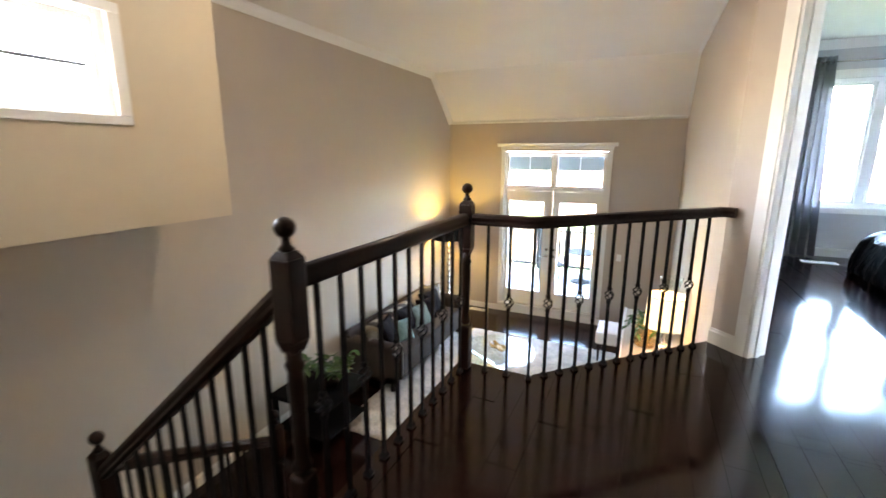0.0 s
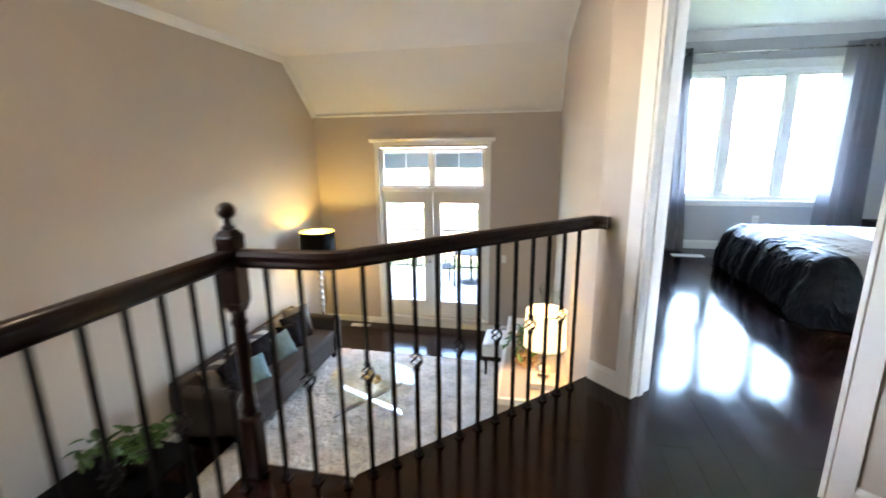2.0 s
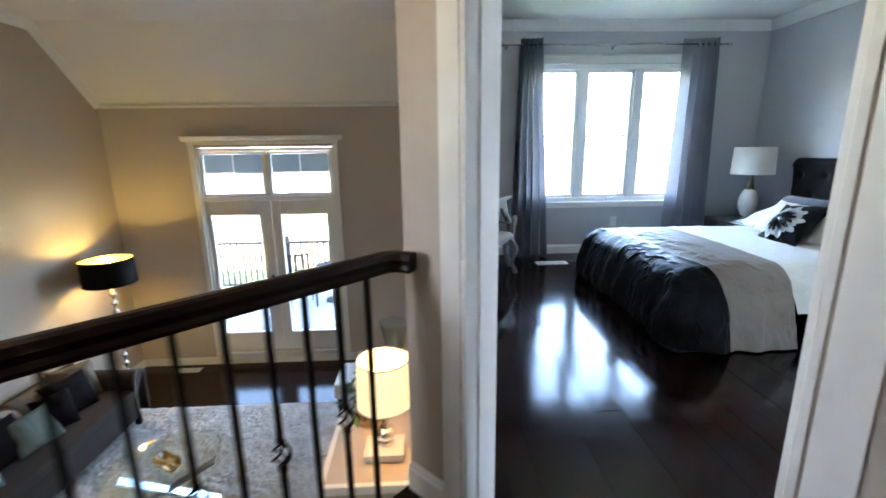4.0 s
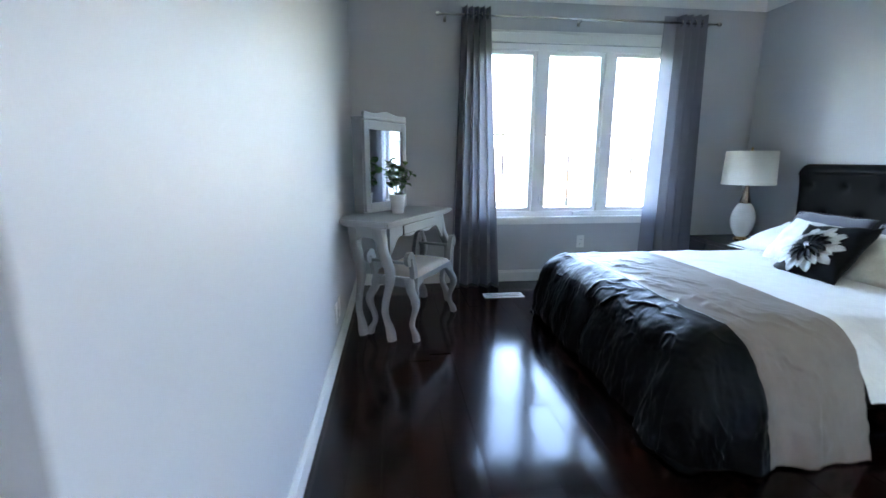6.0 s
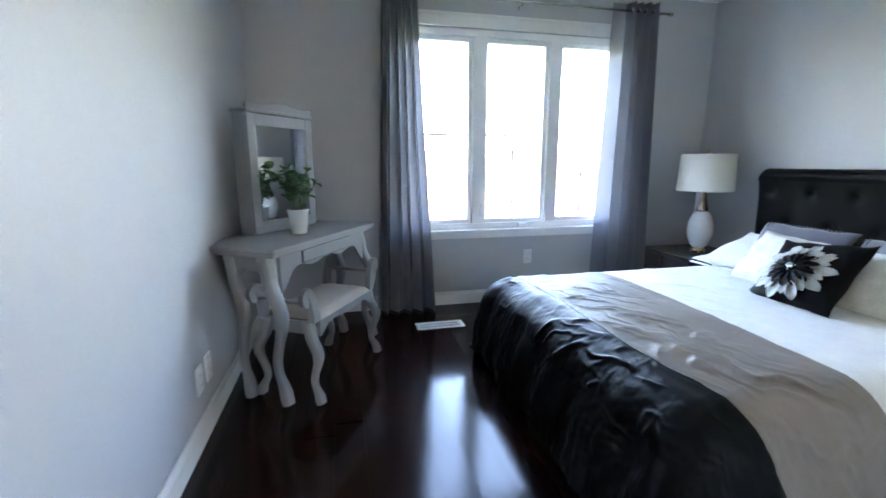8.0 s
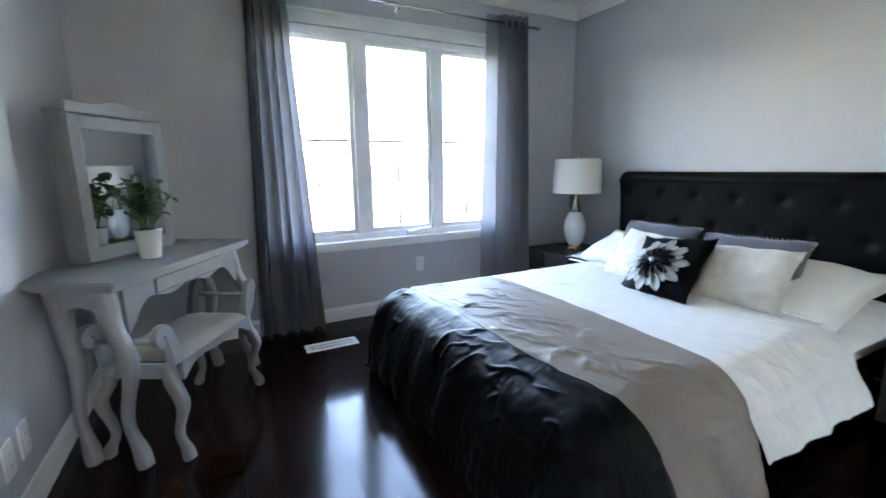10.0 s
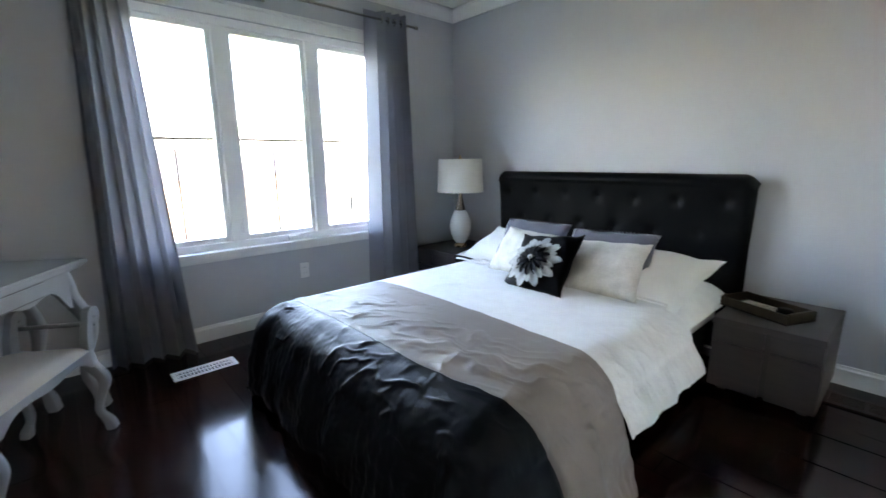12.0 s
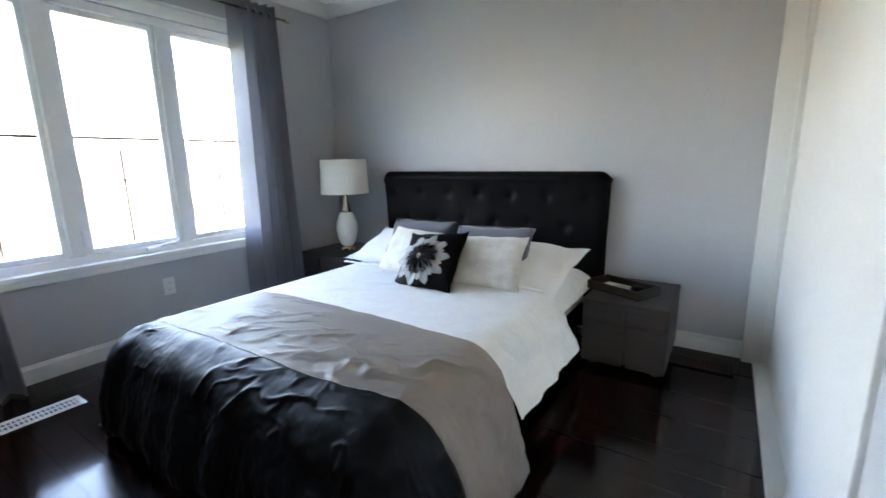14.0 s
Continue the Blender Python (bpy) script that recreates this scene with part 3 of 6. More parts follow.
# ---- bedroom: curtains ----
def curtain(name, top, bottom, folds, seed, flat, label):
    """A hanging curtain, gathered at the rod and spreading to the floor; top and bottom are (x0, x1)."""
    t = thing(name, pose(0, -0.10, 0), label, "curtain", "grey curtains at the window")
    z1, z0 = 2.315, 0.015

    def f(u, v):
        k = 1 - v
        x = (top[0] + (top[1] - top[0]) * u) * v + (bottom[0] + (bottom[1] - bottom[0]) * u) * k
        w = max(0.0, (u - flat) / (1 - flat))
        a = 2 * math.pi * folds * w
        gate = min(1.0, w * folds * 2.5)
        amp = (0.046 + 0.014 * k) * (1 + 0.25 * math.sin(1.7 * a / (2 * math.pi) + seed))
        y = gate * amp * math.sin(a + 0.25 * k * math.sin(2.1 * v + seed)) + 0.006 * k * math.sin(5 * u + 3 * v + seed) - 0.02 * k
        y += 0.030 * (1 - gate) * (1 if flat else 0)
        x += 0.010 * k * math.sin(0.5 * a + seed + 1.2 * v) + gate * 0.012 * math.sin(2 * a) * (0.5 + 0.5 * k)
        return (x, y, z0 + (z1 - z0) * v)
    part("drape", sheet(folds * 20 + 10, 40, f), M_CURTAIN, t, smooth=True)
    for i in range(folds):
        u = flat + (1 - flat) * (i + 0.5) / folds
        x = top[0] + (top[1] - top[0]) * u
        ring = bmesh.new()
        n = 14
        sweep([(x, 0.024 * math.cos(2 * math.pi * k / n), 2.255 + 0.024 * math.sin(2 * math.pi * k / n)) for k in range(n + 1)], circle(0.005, 6), up=(1, 0, 0), bm=ring)
        part("grommet", ring, M_STEEL, t, "round nickel grommet", True)
    return t


curtain("curtain", (-2.75, -2.515), (-2.84, -2.395), 5, 0.4, 0.0, "grey satin grommet curtain reaching the floor beside the vanity")
curtain("curtain", (-1.0, -0.645), (-1.075, -0.595), 4, 2.2, 0.30, "grey satin grommet curtain hanging beside the lamp")
rod = thing("curtain_rod", pose(0, -0.10, 2.255), "slim nickel curtain rod with round ends", "curtain rod")
bm = sweep([(-2.93, 0, 0), (-0.53, 0, 0)], circle(0.009, 10))
part("rod", bm, M_STEEL, rod, smooth=True)
for x in (-2.945, -0.515):
    bm = lathe([(0.005, -0.02), (0.014, -0.015), (0.018, 0), (0.014, 0.015), (0.005, 0.02)], 14)
    bmesh.ops.transform(bm, matrix=Matrix.Translation((x, 0, 0)) @ Matrix.Rotation(radians(90), 4, "Y"), verts=bm.verts)
    part("end_cap", bm, M_STEEL, rod, smooth=True)
for x in (-2.88, -1.735, -0.60):
    bm = sweep([(x, 0.098, -0.01), (x, 0.03, -0.012), (x, 0.0, -0.012)], circle(0.006, 8))
    box(bm, x - 0.012, x + 0.012, 0.088, 0.098, -0.035, 0.02, 0.003)
    part("bracket", bm, M_STEEL, rod)


# ---- bedroom: outlets and registers ----
def outlet(m, label):
    t = thing("wall_outlet", m, label, "outlet", "wall outlets")
    part("cover_plate", boxes((-0.036, 0.036, -0.006, 0, -0.058, 0.058), bevel=0.002), M_PLASTIC, t)
    for z in (-0.02, 0.02):
        s = part("socket", boxes((-0.016, 0.016, -0.0085, -0.0062, z - 0.013, z + 0.013), bevel=0.001), M_PLASTIC, t)
        part("slots", boxes((-0.008, -0.006, -0.0092, -0.0086, z - 0.005, z + 0.005), (0.006, 0.008, -0.0092, -0.0086, z - 0.005, z + 0.005)), M_DARKPANE, s)
    return t


outlet(pose(-1.59, -0.001, 0.365), "white double outlet below the window sill")
outlet(pose(XL + 0.001, -1.47, 0.26, 0, 0, 90), "white double outlet low on the side wall")
outlet(pose(XL + 0.001, -1.345, 0.26, 0, 0, 90), "white cover plate low on the side wall")


def light_switch(m, label):
    t = thing("light_switch", m, label, "light switch")
    part("cover_plate", boxes((-0.036, 0.036, -0.006, 0, -0.058, 0.058), bevel=0.002), M_PLASTIC, t)
    part("rocker", boxes((-0.016, 0.016, -0.010, -0.0062, -0.032, 0.032), bevel=0.002), M_PLASTIC, t)


light_switch(pose(-4.63, LY - 0.001, -0.43), "white rocker switch beside the glazed doors")
light_switch(pose(LX + 0.001, -4.12, -0.45, 0, 0, 90), "white rocker switch on the tall wall")


def register(m, w, d, mat, label, slots=16):
    t = thing("floor_register", m, label, "floor vent")
    part("rim", boxes((0, w, 0, 0.022, 0, 0.006), (0, w, d - 0.022, d, 0, 0.006), (0, 0.025, 0.022, d - 0.022, 0, 0.006), (w - 0.025, w, 0.022, d - 0.022, 0, 0.006), bevel=0.0015), mat, t)
    part("well", boxes((0.02, w - 0.02, 0.02, d - 0.02, 0.0006, 0.0012)), M_DARKPANE, t)
    first = None
    for i in range(slots):
        x = 0.025 + (w - 0.05) * (i + 0.5) / slots
        if first is None:
            first = part("slat", boxes((-0.004, 0.004, 0.0222, d - 0.0222, 0.0014, 0.0045)), mat, t)
            first.location.x = x
        else:
            again("slat", first, t, Matrix.Translation((x, 0, 0)))
    part("crossbar", boxes((0.025, w - 0.025, d / 2 - 0.006, d / 2 + 0.006, 0.0046, 0.0058)), mat, t)


register(pose(-2.60, -0.515, 0.003), 0.335, 0.125, M_PLASTIC, "white metal floor register under the window")
register(pose(-0.30, -3.24, 0.003), 0.15, 0.32, M_WOOD, "dark brown wooden floor vent beside the nightstand", 7)
register(pose(-7.15, 0.50, FLOOR2 + 0.003), 0.32, 0.12, M_PLASTIC, "white metal floor register near the glazed doors")


# ---- bedroom: bed ----
BX0, BY0, BY1, BZ = -2.25, -0.83, -2.47, 0.475
bed = thing("bed", pose(0, 0, 0), "black bed with a tall button-tufted leatherette headboard", "bed")
part("bed_base", boxes((BX0 + 0.12, -0.20, BY1 + 0.10, BY0 - 0.10, 0.06, 0.26), bevel=0.01), M_LEATHER, bed)
part("mattress", boxes((BX0 + 0.08, -0.20, BY1 + 0.06, BY0 - 0.06, 0.261, 0.455), bevel=0.04), M_SHAM, bed, "white mattress")
for x in (BX0 + 0.2, -0.35):
    for y in (BY0 - 0.2, BY1 + 0.2):
        part("leg", boxes((x - 0.03, x + 0.03, y - 0.03, y + 0.03, 0.0, 0.06), bevel=0.004), M_LEATHER, bed)
HY0, HY1, HZ = -0.665, -2.49, 1.085
rows_b = [(0.92, 0.0), (0.72, 0.5), (0.52, 0.0)]
buttons = []
for zb, sh in rows_b:
    for k in range(7):
        yb = HY0 - 0.12 - (k + sh) * 0.262
        if HY1 + 0.08 < yb < HY0 - 0.05:
            buttons.append((yb, zb))


def headboard(u, v):
    y = HY0 + (HY1 - HY0) * u
    # from the floor up the face, then rolled over the top to the back
    if v < 0.82:
        z = 0.05 + (HZ - 0.06 - 0.05) * v / 0.82
        x = -0.10
        for yb, zb in buttons:
            d = math.hypot(y - yb, z - zb)
            x += 0.018 * math.exp(-(d / 0.03) ** 2) + 0.006 * math.exp(-(d / 0.09) ** 2)
        x -= 0.022 * max(0.0, (z - 0.80) / 0.28) ** 1.5
    else:
        a = (v - 0.82) / 0.18 * math.pi
        x = -0.0675 - 0.055 * math.cos(a)
        z = HZ - 0.06 + 0.06 * math.sin(a)
    e = min(u, 1 - u) * abs(HY1 - HY0)
    r = 0.065
    if e < r:
        s = (1 - e / r)
        x += 0.05 * (1 - math.sqrt(max(0, 1 - s * s)))
        if z > HZ - 0.12:
            z -= 0.055 * s ** 2 * min(1.0, (z - HZ + 0.12) / 0.1)
    y += (1 if u < 0.5 else -1) * max(0.0, 1 - e / 0.25) * 0.04 * max(0.0, z - 0.55) ** 1.3
    return (x, y, z)


bm = sheet(150, 90, headboard)
part("headboard", bm, M_LEATHER, bed, "black tufted headboard with a rolled top", True)
part("headboard_back", boxes((-0.066, -0.012, HY1 + 0.004, HY0 - 0.004, 0.05, HZ - 0.05), bevel=0.01), M_LEATHER, bed)
first = None
for yb, zb in buttons:
    bm = lathe([(0.002, 0.008), (0.009, 0.006), (0.012, 0.0)], 10)
    bmesh.ops.transform(bm, matrix=Matrix.Rotation(radians(-90), 4, "Y"), verts=bm.verts)
    if first is None:
        first = part("button", bm, M_LEATHER, bed)
        first.location = (-0.070, yb, zb)
    else:
        bm.free()
        again("button", first, bed, Matrix.Translation((-0.070, yb, zb)))


def cloth_noise(p, s):
    return noise.fractal(Vector(p) * s, 0.6, 2.1, 4)


def spread(px, py, folds=1.0, flare=0.33):
    """Where a point of the laid-out comforter comes to lie: px, py are its place if the bed had no edge."""
    r, rl = 0.14, 0.24
    du = max(0.0, BX0 + r - px)
    dv = 0.0
    sy = 0
    if py > BY0 - rl:
        dv, sy = py - (BY0 - rl), 1
    elif py < BY1 + r:
        dv, sy = BY1 + r - py, -1
    bx, by = max(px, BX0 + r), min(max(py, BY1 + r), BY0 - rl)
    if sy > 0:
        k = dv / max(1e-6, math.hypot(du, dv))
        r = r + (rl - r) * k
    d = math.hypot(du, dv)
    crown = 0.02 * math.sin(math.pi * (by - BY1) / (BY0 - BY1))
    z = BZ + crown
    if d > 1e-6:
        nx, ny = -du / d, sy * dv / d
        arc = r * math.pi / 2
        if d < arc:
            a = d / r
            out, drop = r * math.sin(a), r * (1 - math.cos(a))
        else:
            out, drop = r + (d - arc) * (flare if sy < 0 else 0.22), r + (d - arc) * 0.975
        th = math.atan2(ny, nx)
        run = (by * 1.0 if abs(ny) < 0.5 else bx) + th * 0.25
        k = min(1.0, max(0.0, (d - r * 0.6) / 0.35))
        wav = 0.5 * math.sin(run * 17 + 2.0 * math.sin(run * 5.3)) + 0.5 * math.sin(run * 31 + 1.3)
        out += 0.035 * math.sin(math.pi * min(1.0, max(0.0, (d - 0.08) / 0.55)))
        out += k * folds * (0.030 * wav + 0.035 * cloth_noise((run * 2.0, 0, drop * 0.8), 2.0))
        bx, by, z = bx + nx * out, by + ny * out, z - drop
    return bx, by, z


def comforter_bm(x0, x1, hem_side, hem_foot, nx, ny, wrinkle, diag, raise_by=0.0, seed=0.0, folds=1.0, flare=0.33, skew=(0.0, 0.0)):
    """A band of bedding from x0 (foot) to x1 (head)."""
    half0, half1 = BY0 + hem_side, BY1 - hem_side
    xa = x0 - hem_foot

    def f(u, v):
        px = xa + (x1 - xa) * u
        py = half0 + (half1 - half0) * v
        px += (skew[0] + (skew[1] - skew[0]) * u) * min(1.0, max(0.0, (BY1 + 0.45 - py) / 0.6))
        x, y, z = spread(px, py, folds, flare)
        q = Vector(((py * math.cos(diag) - px * math.sin(diag)) * 0.75, (px * math.cos(diag) + py * math.sin(diag)) * 0.20, seed))
        patch = 0.35 + 0.9 * max(0.0, cloth_noise((px * 0.9, py * 0.9, seed + 20), 2.2) + 0.25)
        w = cloth_noise(q, 3.2)
        w2 = 1 - abs(cloth_noise(Vector((q.x * 1.3, q.y * 0.8, seed + 3)), 4.0)) * 2.6
        z += wrinkle * patch * (w * 0.35 + max(0.0, w2) ** 3 * 0.2) + raise_by
        x += wrinkle * 0.6 * cloth_noise((px, py, seed + 9), 5.0)
        y += wrinkle * 0.6 * cloth_noise((px, py, seed + 5), 5.0)
        # sharp gathered creases, pushed out square to the cloth
        e = 0.012
        o, a, b = Vector(spread(px, py, 0, flare)), Vector(spread(px + e, py, 0, flare)), Vector(spread(px, py + e, 0, flare))
        nrm = (a - o).cross(b - o)
        if nrm.length > 1e-9:
            nrm.normalize()
            bend = cloth_noise((px * 1.2, py * 1.2, seed + 31), 1.6)
            s, t = 0.80 * px + 0.60 * py + 0.10 * bend, 0.60 * px - 0.80 * py
            gate = max(0.0, min(1.0, 0.5 + 1.9 * cloth_noise((px * 0.8, py * 0.8, seed + 40), 2.4)))
            r1 = max(0.0, 1 - abs(noise.noise(Vector((s * 6.5, t * 2.1, seed + 12)))) * 6.5) ** 1.6
            r2 = max(0.0, 1 - abs(noise.noise(Vector((s * 12.0 + 1.5 * t, t * 3.2, seed + 14)))) * 5.0) ** 1.6
            puff = noise.noise(Vector((s * 4.2, t * 1.6, seed + 17)))
            edge = min(1.0, min(u, 1 - u) * 14, min(v, 1 - v) * 20)
            h = wrinkle * edge * (gate * (1.0 * r1 + 0.5 * r2) * (1.0 if px > -2.3 else 0.3) + 1.25 * puff)
            x, y, z = x + nrm.x * h, y + nrm.y * h, z + nrm.z * h
        return (x, y, max(z, 0.012))
    return sheet(nx, ny, f)


cf = thing("comforter", pose(0, 0, 0), "colour-blocked comforter with black, taupe and white bands spread over the bed", "comforter")
part("black_band", comforter_bm(-2.24, -2.09, 0.44, 0.40, 130, 420, 0.012, 0.30, seed=4.0, folds=0.6, skew=(0.0, 0.10)), M_BLACKSATIN, cf, "black satin band hanging to the floor", True)
part("taupe_band", comforter_bm(-2.092, -1.57, 0.43, 0.0, 100, 420, 0.012, 0.30, seed=4.0, folds=0.6, raise_by=0.002, skew=(0.10, 0.0)), M_TAN, cf, "taupe satin band with diagonal creases", True)
part("white_band", comforter_bm(-1.572, -0.84, 0.20, 0.0, 70, 200, 0.006, 1.1, raise_by=-0.003, seed=7.0, folds=0.4, flare=0.5), M_WHITECLOTH, cf, "white textured cotton band", True)
part("turned_back_band", comforter_bm(-0.845, -0.22, 0.02, 0.0, 50, 140, 0.005, 1.1, raise_by=-0.005, seed=7.0, folds=0.2), M_WHITECLOTH, cf, "white cotton band folded in beside the pillows", True)
# a turned-back fold across the white band
bm = sweep([(-0.86 + 0.01 * math.sin(k * 0.9), BY1 + 0.10 + (BY0 - BY1 - 0.2) * k / 30, BZ + 0.017 + 0.02 * math.sin(math.pi * k / 30)) for k in range(31)], circle(0.014, 8, 0.005))
part("hem_fold", bm, M_WHITECLOTH, cf, smooth=True)


# ---- bedroom: pillows ----
def pillow_bm(w, h, t, pinch=0.10, n=26, seed=0.0, flange=0.0):
    """A stuffed pillow in local x (width) and z (height), y thick."""
    bm = bmesh.new()
    sides = []
    for s in (-1, 1):
        g = []
        for i in range(n + 1):
            row = []
            for j in range(n + 1):
                u, v = 2 * i / n - 1, 2 * j / n - 1
                fx = w / 2 * u * (1 - pinch * (1 - v * v) * abs(u) ** 3)
                fz = h / 2 * v * (1 - pinch * (1 - u * u) * abs(v) ** 3)
                fl = 1 - flange
                uu, vv = min(1, abs(u) / fl), min(1, abs(v) / fl)
                b = ((1 - uu ** 2.6) * (1 - vv ** 2.6)) ** 0.55
                wr = 1 + 0.10 * cloth_noise((u * 1.3, v * 1.3, seed + s), 1.6)
                edge = 0.006 * math.sin(9 * u + 7 * v + seed) * (1 - b)
                row.append(bm.verts.new((fx, s * (t / 2 * b * wr + 0.002) + edge, fz)))
            g.append(row)
        for i in range(n):
            for j in range(n):
                bm.faces.new((g[i][j], g[i + 1][j], g[i + 1][j + 1], g[i][j + 1]))
        sides.append(g)
    bmesh.ops.remove_doubles(bm, verts=bm.verts, dist=0.005)
    return bm


def pillow(name, centre, w, h, t, lean, turn, roll, mat, label, pinch=0.10, seed=0.0, flange=0.0, group="pillows on the bed", extra=None, category="pillow"):
    """lean: degrees it tips back; turn: its heading about the vertical; roll: a tilt in its own plane."""
    m = Matrix.Translation(centre) @ Matrix.Rotation(radians(turn), 4, "Z") @ Matrix.Rotation(radians(lean), 4, "X") @ Matrix.Rotation(radians(roll), 4, "Y")
    t_ob = thing(name, m, label, category, group)
    part("cushion", pillow_bm(w, h, t, pinch, seed=seed, flange=flange), mat, t_ob, smooth=True)
    return t_ob


# heading -90 puts a pillow's front towards the foot of the bed
pillow("sham_pillow", (-0.52, -1.20, 0.56), 0.74, 0.50, 0.17, -71, -90, 0, M_SHAM, "plump white pillow in a flanged sham, lying against the headboard", 0.06, 1.0, 0.10)
pillow("sham_pillow", (-0.58, -2.07, 0.555), 0.76, 0.54, 0.17, -72, -92, 3, M_SHAM, "plump white flanged pillow with one corner over the bed's edge", 0.06, 2.0, 0.10)
pk = pillow("grey_pillow", (-0.66, -1.42, 0.625), 0.50, 0.36, 0.11, -34, -90, 0, M_GREYCLOTH, "grey velvet pillow with a pleated edge", 0.05, 3.0)
pk2 = pillow("grey_pillow", (-0.66, -1.95, 0.615), 0.52, 0.36, 0.11, -34, -90, -2, M_GREYCLOTH, "grey velvet pillow with a pleated edge", 0.05, 4.0)
for pp, w in ((pk, 0.50), (pk2, 0.52)):
    for k in range(22):
        x = -w / 2 + 0.03 + (w - 0.06) * k / 21
        bm = sweep([(x, -0.012, 0.12), (x, -0.014, 0.15), (x, -0.006, 0.178)], circle(0.006, 6, 0.004), up=(1, 0, 0))
        part("pleat", bm, M_GREYCLOTH, pp)
pillow("damask_pillow", (-0.80, -1.48, 0.60), 0.42, 0.34, 0.14, -38, -90, 3, M_DAMASK, "cream damask cushion with a faint woven pattern", 0.08, 5.0)
pillow("damask_pillow", (-0.81, -2.00, 0.60), 0.47, 0.34, 0.14, -38, -88, -3, M_DAMASK, "cream damask cushion with a faint woven pattern", 0.08, 6.0)
fp = pillow("flower_pillow", (-0.975, -1.74, 0.61), 0.40, 0.40, 0.12, -44, -94, -8, M_LEATHER, "black square cushion with a large applied silver flower", 0.10, 7.0)
M_PETAL = material("silver_petal", (0.36, 0.35, 0.34), 0.45, vary=0.7, scale=16, bump=0.2, each=0.2)


def petal_bm(length, width):
    def f(u, v):
        k = 2.0 * (0.10 + 0.90 * u) ** 0.9 * max(0.0, 1 - u) ** 0.62 * (1 + 0.10 * math.sin(23 * u + 9 * v))
        x = (v - 0.5) * width * k
        return (x, -0.012 - 0.022 * u - 0.03 * (v - 0.5) ** 2 * 4 * k * 0.3 + 0.035 * u * u, 0.02 + length * u)
    return sheet(14, 6, f, 0.002)


for ring, (cnt, ln_, wd, yo) in enumerate(((10, 0.150, 0.074, -0.048), (10, 0.118, 0.058, -0.058), (13, 0.085, 0.040, -0.068))):
    src = None
    for k in range(cnt):
        m = Matrix.Translation((-0.012, yo, -0.022)) @ Matrix.Rotation(2 * math.pi * (k + 0.5 * ring) / cnt + 0.2, 4, "Y")
        if src is None:
            src = part("petal", petal_bm(ln_, wd), M_PETAL if ring < 2 else M_LEATHER, fp, smooth=True)
            src.matrix_basis = m
        else:
            again("petal", src, fp, m)
bm = bmesh.new()
bmesh.ops.create_icosphere(bm, subdivisions=2, radius=0.016, matrix=Matrix.Translation((-0.012, -0.095, -0.022)))
part("jewel", bm, M_CHROME, fp, "sparkling round jewel")


# ---- bedroom: nightstands ----
def nightstand(y0, y1, split, zt, label):
    """Front towards the foot of the bed; y0 > y1."""
    t = thing("nightstand", pose(0, 0, 0), label, "nightstand", "nightstands beside the bed")
    fx = -0.575
    part("body", boxes((fx + 0.02, -0.02, y1, y0, 0.05, zt - 0.03), bevel=0.003), M_DARKGAP, t)
    part("top", boxes((fx - 0.012, -0.018, y1 - 0.004, y0 + 0.004, zt - 0.03, zt), bevel=0.003), M_GREYWOOD, t)
    part("side_panel", boxes((fx + 0.02, -0.02, y1 - 0.003, y1 - 0.0005, 0.05, zt - 0.031)), M_GREYWOOD, t)
    part("side_panel", boxes((fx + 0.02, -0.02, y0 + 0.0005, y0 + 0.003, 0.05, zt - 0.031)), M_GREYWOOD, t)
    ys = y0 + (y1 - y0) * split
    for a, b in ((y0, ys + 0.012), (ys - 0.012, y1)):
        part("drawer_front", boxes((fx, fx + 0.0195, b, a, 0.285, zt - 0.034), bevel=0.002), M_GREYWOOD, t)
        part("drawer_front", boxes((fx, fx + 0.0195, b, a, 0.04, 0.275), bevel=0.002), M_GREYWOOD, t)
    part("groove_strip", boxes((fx + 0.008, fx + 0.0198, ys - 0.0118, ys + 0.0118, 0.05, zt - 0.034)), M_DARKGAP, t)
    for x in (fx + 0.08, -0.08):
        for y in (y0 - 0.05, y1 + 0.05):
            part("foot", boxes((x - 0.02, x + 0.02, y - 0.02, y + 0.02, 0, 0.05), bevel=0.003), M_DARKGAP, t)
    return t


nightstand(-0.11, -0.62, 0.45, 0.425, "low grey-brown wooden nightstand holding a white lamp")
nightstand(-2.50, -2.93, 0.53, 0.402, "low grey-brown wooden nightstand with grooved fronts, holding a tray")

# ---- bedroom: table lamp ----
tl = thing("table_lamp", pose(-0.30, -0.40, 0.425), "white ceramic table lamp with a cream drum shade, unlit", "lamp")
part("base", lathe([(0.052, 0), (0.055, 0.006), (0.052, 0.022), (0.040, 0.03), (0.042, 0.035)], 28), M_BRASS, tl, "brushed brass foot", True)
part("body", lathe([(0.042, 0.035), (0.062, 0.06), (0.086, 0.12), (0.095, 0.18), (0.088, 0.24), (0.066, 0.295), (0.045, 0.325)], 32), M_CERAMIC, tl, smooth=True)
part("neck", lathe([(0.046, 0.325), (0.044, 0.34), (0.034, 0.375), (0.023, 0.42), (0.015, 0.47), (0.012, 0.52), (0.012, 0.56)], 28), material("warm_nickel", (0.46, 0.40, 0.33), 0.22, metal=1.0, vary=0.02), tl, "tapered warm nickel neck", True)
bm = lathe([(0.200, 0.485), (0.188, 0.765), (0.184, 0.765), (0.196, 0.485)], 40, cap=False)
part("shade", bm, M_SHADE, tl, smooth=True)
part("shade_top", lathe([(0.186, 0.756), (0.02, 0.758), (0.02, 0.752), (0.186, 0.752)], 40, cap=False), M_SHADE, tl)
